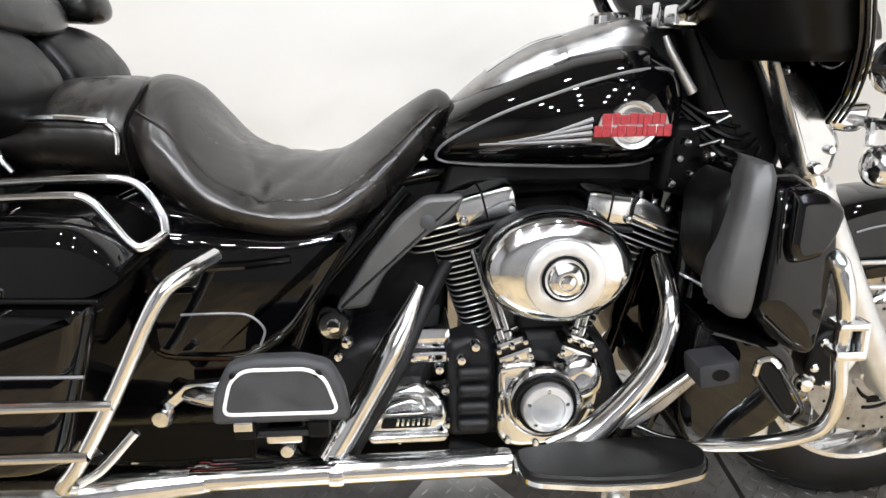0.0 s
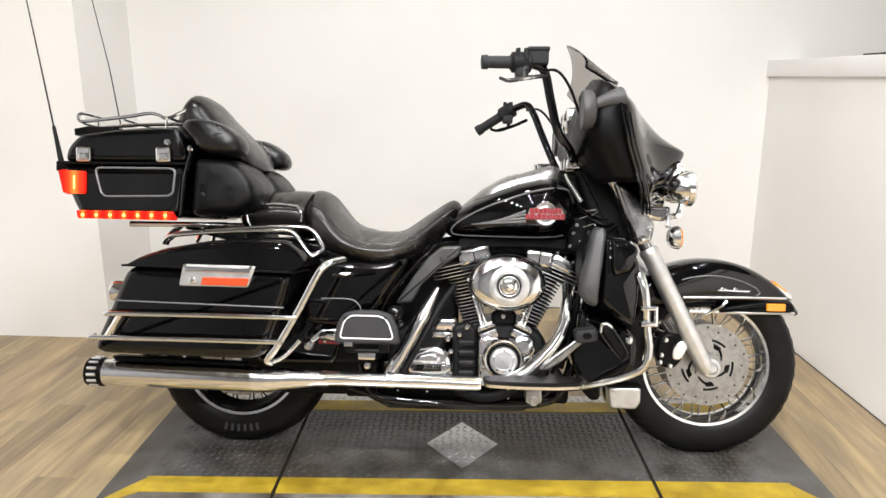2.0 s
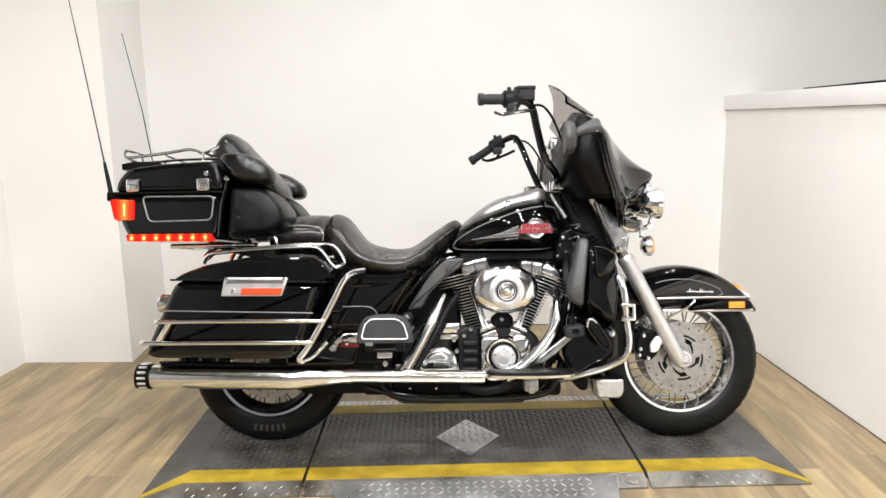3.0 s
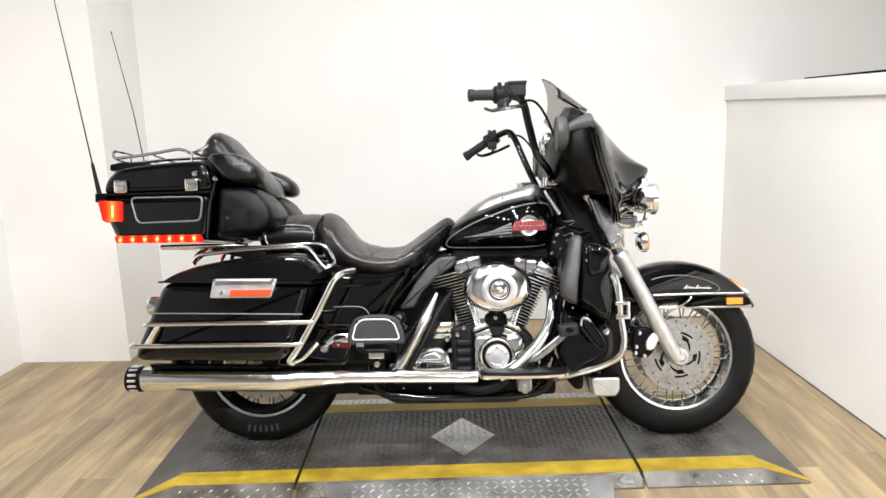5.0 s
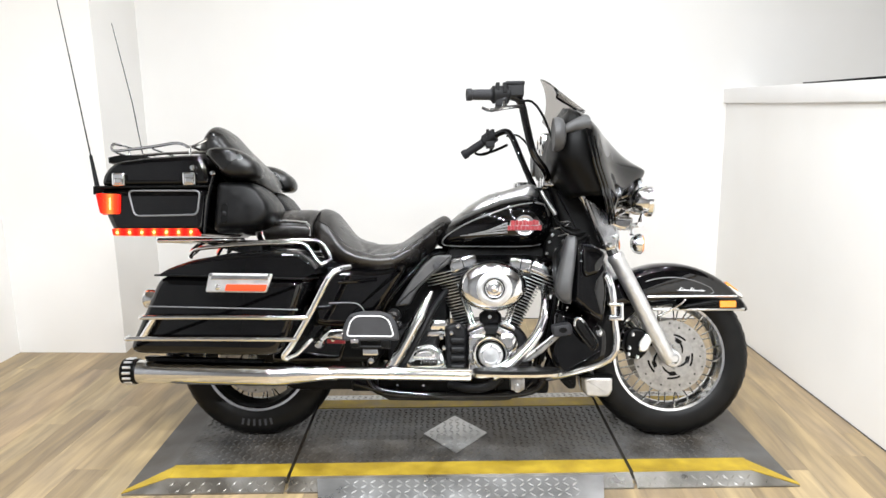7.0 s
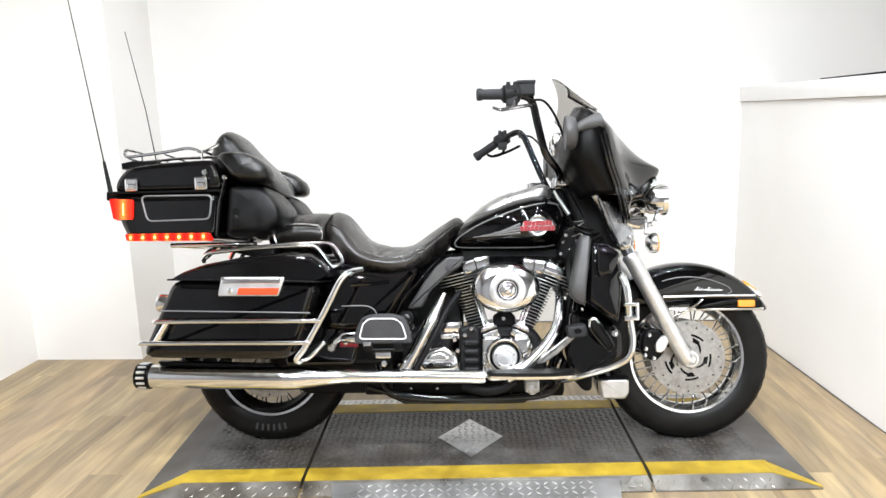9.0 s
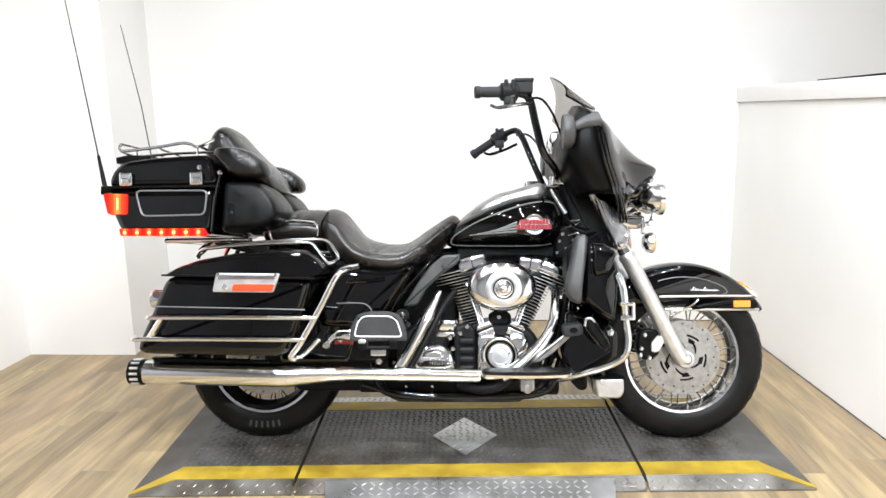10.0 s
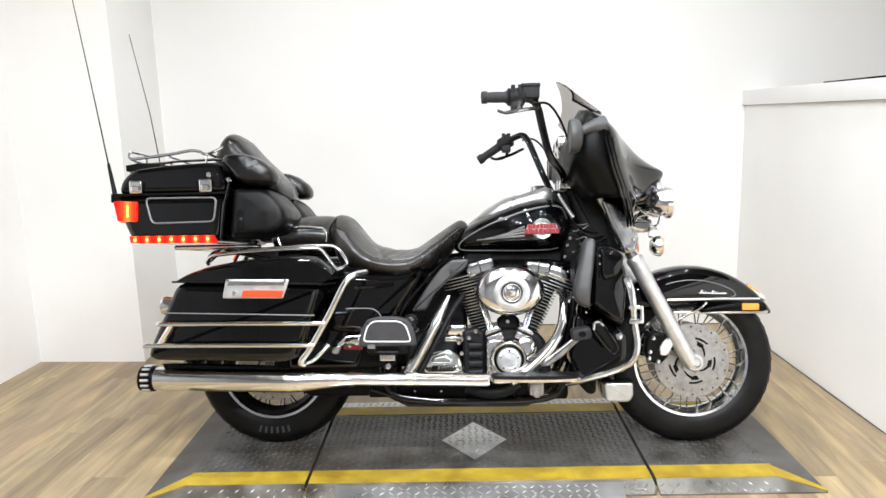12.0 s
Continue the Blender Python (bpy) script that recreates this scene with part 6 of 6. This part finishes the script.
for s in (-1, 1):
    part("swingarm", slab(fresh(), [(-0.84, 0.335), (-0.84, 0.27), (-0.70, 0.185), (-0.40, 0.185), (-0.36, 0.30), (-0.50, 0.34)], s * 0.085, s * 0.115, 0.01, 0.02), SATIN, bike, "black rear swingarm")

# ---- rider footboard, brake pedal
bm = fresh()
out = [(-0.012, -0.29), (0.08, -0.272), (0.20, -0.268), (0.27, -0.28), (0.295, -0.315), (0.275, -0.365), (0.20, -0.385), (0.10, -0.385), (0.0, -0.368), (-0.015, -0.33)]
rings = []
for h, i in ((0.286, 0.004), (0.286, 0.0), (0.294, 0.0), (0.297, 0.004)):
    rings.append([(p[0], p[1], h) for p in inset(rounded(out, 0.02), i)])
loft(bm, rings)
rb = part("rider_footboard", bm, RUBBER, bike, "black rubber rider footboard with chrome edge")
rings = []
for h, i in ((0.277, 0.002), (0.277, -0.003), (0.286, -0.004), (0.287, 0.002)):
    rings.append([(p[0], p[1], h) for p in inset(rounded(out, 0.02), i)])
bm = fresh()
loft(bm, rings)
part("board_edge", bm, CHROME, rb, "chrome board edge")
bm = fresh()
block(bm, (0.115, -0.35, 0.225), (0.165, -0.28, 0.272), 0.01)
bolt(bm, 0.14, -0.35, 0.235, 0.015, 0.012)
part("board_bracket", bm, STEEL, rb)
bm = fresh()
slab(bm, [(0.165, 0.312), (0.175, 0.335), (0.275, 0.412), (0.305, 0.430), (0.303, 0.408), (0.235, 0.345), (0.19, 0.315)], -0.262, -0.276, 0.004, 0.006)
pedal = part("brake_pedal", bm, STEEL, bike, "chrome rear brake pedal with rubber pad")
t = Matrix.Translation((0.301, -0.285, 0.431)) @ Matrix.Rotation(radians(-8), 4, "Y")
part("pedal_pad", block(fresh(), (-0.034, -0.04, -0.022), (0.034, 0.03, 0.020), 0.012, t), PLASTIC, pedal)
part("pad_recess", lathe(fresh(), [(0.014, 0), (0.014, -0.002), (0.001, -0.0022)], t @ Vector((0.0, -0.039, 0.0)), "y", 16, 1.0, 0.7), SATIN, pedal)

# ---- leg shields and engine guard
for s in (-1, 1):
    bm = fresh()
    rings = []
    for z, xl, xr, yo, i in ((0.762, 0.328, 0.342, 0.312, 0.012), (0.757, 0.320, 0.352, 0.325, 0.004), (0.74, 0.311, 0.354, 0.333, 0.0), (0.705, 0.303, 0.350, 0.339, 0.0), (0.66, 0.294, 0.344, 0.345, 0.0), (0.605, 0.281, 0.335, 0.351, 0.0), (0.57, 0.276, 0.331, 0.353, 0.0), (0.545, 0.284, 0.330, 0.350, 0.0), (0.528, 0.302, 0.330, 0.341, 0.004), (0.522, 0.314, 0.328, 0.330, 0.010)):
        rings.append([(p[0], s * p[1], z) for p in rounded([(xl, 0.27), (xr, 0.20), (xr, yo - i), (xl, yo - i - 0.012)], 0.018, 6)])
    loft(bm, rings)
    low = part("leg_shield", bm, SHIELD_GREY, bike, "matt grey and gloss black vented leg shield")
    bm = pillow(fresh(), [(0.344, 0.748), (0.42, 0.738), (0.462, 0.66), (0.458, 0.54), (0.446, 0.440), (0.405, 0.460), (0.331, 0.526), (0.338, 0.625)], s * 0.02, s * 0.340, 0.84, 0.02, 14)
    part("shield_body", bm, PAINT, low, "gloss black shield body")
    bm = pillow(fresh(), [(0.366, 0.726), (0.413, 0.725), (0.448, 0.699), (0.437, 0.658), (0.419, 0.624), (0.374, 0.613), (0.364, 0.637)], s * 0.29, s * 0.362, 0.75, 0.012)
    part("glove_box", bm, PAINT, low, "gloss black glove box door")
    part("door_hinge", tube(fresh(), [(0.360, s * 0.338, 0.725), (0.358, s * 0.340, 0.67), (0.362, s * 0.338, 0.615)], 0.003, 8, 3), PAINT, low)
    for z in (0.70, 0.672):
        part("shield_screw", bolt(fresh(), 0.363, s * 0.336, z, 0.005, 0.005, s), CHROME, low)
    part("shield_inner", slab(fresh(), [(0.285, 0.70), (0.325, 0.742), (0.33, 0.55), (0.30, 0.555), (0.285, 0.60)], s * 0.15, s * 0.29, 0.016, 0.02, 0, 0, 5), SATIN, low)
    bm = fresh()
    slab(bm, [(0.29, 0.50), (0.42, 0.46), (0.468, 0.42), (0.465, 0.33), (0.43, 0.285), (0.36, 0.255), (0.29, 0.262), (0.265, 0.33), (0.28, 0.42)], s * 0.12, s * 0.262, 0.02, 0.03)
    part("shield_lower", bm, PAINT, low)
    bm = fresh()
    tube(bm, [(0.43, s * 0.20, 0.625), (0.448, s * 0.325, 0.622), (0.458, s * 0.345, 0.60), (0.468, s * 0.352, 0.55), (0.474, s * 0.345, 0.47), (0.482, s * 0.345, 0.40), (0.47, s * 0.34, 0.345), (0.43, s * 0.325, 0.315), (0.36, s * 0.29, 0.285), (0.28, s * 0.22, 0.25), (0.24, s * 0.15, 0.235)], lambda u: 0.0150 - 0.0028 * min(1.0, 2.2 * u), 14, 6)
    eg = part("engine_guard", bm, CHROME, bike, "chrome engine guard")
    bm = fresh()
    block(bm, (0.452, s * 0.352 - 0.018, 0.468), (0.498, s * 0.352 + 0.018, 0.484), 0.004)
    block(bm, (0.452, s * 0.352 - 0.018, 0.516), (0.498, s * 0.352 + 0.018, 0.528), 0.004)
    block(bm, (0.490, s * 0.352 - 0.016, 0.468), (0.502, s * 0.352 + 0.016, 0.528), 0.004)
    part("peg_clamp", bm, CHROME, eg, "chrome peg clamp")
    part("peg_bolt", bolt(fresh(), 0.42, s * 0.345, 0.425, 0.014, 0.015, s), CHROME, eg)
    bm = fresh()
    tube(bm, [(0.333, s * 0.36, 0.452), (0.338, s * 0.362, 0.471), (0.354, s * 0.365, 0.476), (0.372, s * 0.365, 0.458), (0.412, s * 0.365, 0.395), (0.408, s * 0.36, 0.374), (0.392, s * 0.36, 0.372), (0.345, s * 0.36, 0.43), (0.333, s * 0.36, 0.452)], 0.0034, 8, 5)
    part("highway_peg_frame", bm, PAINT, eg, "folded black highway peg")
    part("peg_cap", tube(fresh(), [(0.334, s * 0.363, 0.449), (0.338, s * 0.365, 0.471), (0.354, s * 0.367, 0.476), (0.368, s * 0.367, 0.463)], 0.0045, 8, 5), CHROME, eg)
    bm = fresh()
    slab(bm, [(0.337, 0.452), (0.344, 0.472), (0.364, 0.466), (0.408, 0.393), (0.402, 0.377), (0.388, 0.38)], s * 0.345, s * 0.3655, 0.006)
    part("highway_peg", bm, SATIN, eg)
part("pedal_link", tube(fresh(), [(0.275, -0.20, 0.558), (0.30, -0.235, 0.548), (0.328, -0.255, 0.540)], 0.0042, 8), CHROME, bike)
# chrome box low at the front of the frame
bm = fresh()
slab(bm, [(0.402, 0.232), (0.512, 0.232), (0.512, 0.18), (0.497, 0.158), (0.414, 0.160)], 0.02, -0.125, 0.008, 0.01)
part("regulator_cover", bm, ALUMINIUM, bike, "chrome box below the engine guard")
part("regulator_seam", slab(fresh(), [(0.399, 0.232), (0.515, 0.232), (0.515, 0.237), (0.399, 0.237)], 0.02, -0.128, 0.001), SATIN, bike)
bm = fresh()
slab(bm, [(0.30, 0.30), (0.37, 0.29), (0.37, 0.20), (0.34, 0.195), (0.30, 0.24)], -0.18, 0.18, 0.015, 0.02)
part("oil_cooler", bm, SATIN, bike)

# ---- side stand on the far side
bm = fresh()
tube(bm, [(0.44, 0.08, 0.24), (0.54, 0.16, 0.13), (0.625, 0.235, 0.055)], 0.012, 10)
block(bm, (0.60, 0.21, 0.046), (0.67, 0.27, 0.056), 0.003)
part("side_stand", bm, SATIN, bike, "black side stand")

# ---------------------------------------------------------------- plank floor
plain_box("floor", (-2.65, -6.1, -0.12), (4.3, 3.1, -0.008), TREAD, "oak-look plank floor", "floor")
floor = bpy.data.objects["floor"]
PW, PL = 0.127, 1.22
plank_meshes = {}


def plank_mesh(length):
    key = round(length, 2)
    if key not in plank_meshes:
        bm = fresh()
        block(bm, (0.0001, 0.0001, -0.0075), (PW - 0.0001, key - 0.0001, 0.0), 0.0)
        for f in bm.faces:
            if f.normal.z > 0.9:
                bmesh.ops.bevel(bm, geom=list(f.edges), offset=0.0004, segments=1, affect="EDGES")
                break
        me = bpy.data.meshes.new("plank")
        bm.to_mesh(me)
        bm.free()
        me.materials.append(WOOD)
        plank_meshes[key] = me
    return plank_meshes[key]


rest_v, rest_f = [], []
rng = random.Random(4)
for i in range(int(6.9 / PW) + 1):
    x = -2.65 + i * PW
    y = -6.1 - rng.random() * PL
    while y < 3.1:
        a, b = max(y, -6.1), min(y + PL, 3.1)
        if b - a > 0.05:
            if -2.7 < x < 1.7 and b > -1.0 and a < 1.75:
                ob = new("plank", plank_mesh(b - a))
                ob.location = (x, a, 0)
                ob.parent = floor
            else:
                k = len(rest_v)
                rest_v += [(x + 0.001, a + 0.001, 0), (x + PW - 0.001, a + 0.001, 0), (x + PW - 0.001, b - 0.001, 0), (x + 0.001, b - 0.001, 0)]
                rest_v += [(p[0], p[1], -0.0075) for p in rest_v[k:k + 4]]
                rest_f += [(k, k + 1, k + 2, k + 3), (k + 4, k, k + 3, k + 7), (k + 1, k + 5, k + 6, k + 2), (k, k + 4, k + 5, k + 1), (k + 3, k + 2, k + 6, k + 7)]
        y += PL
me = bpy.data.meshes.new("planks")
me.from_pydata(rest_v, [], rest_f)
me.materials.append(WOOD)
ob = new("planks", me)
ob.parent = floor
tagged(ob, kind="stuff")
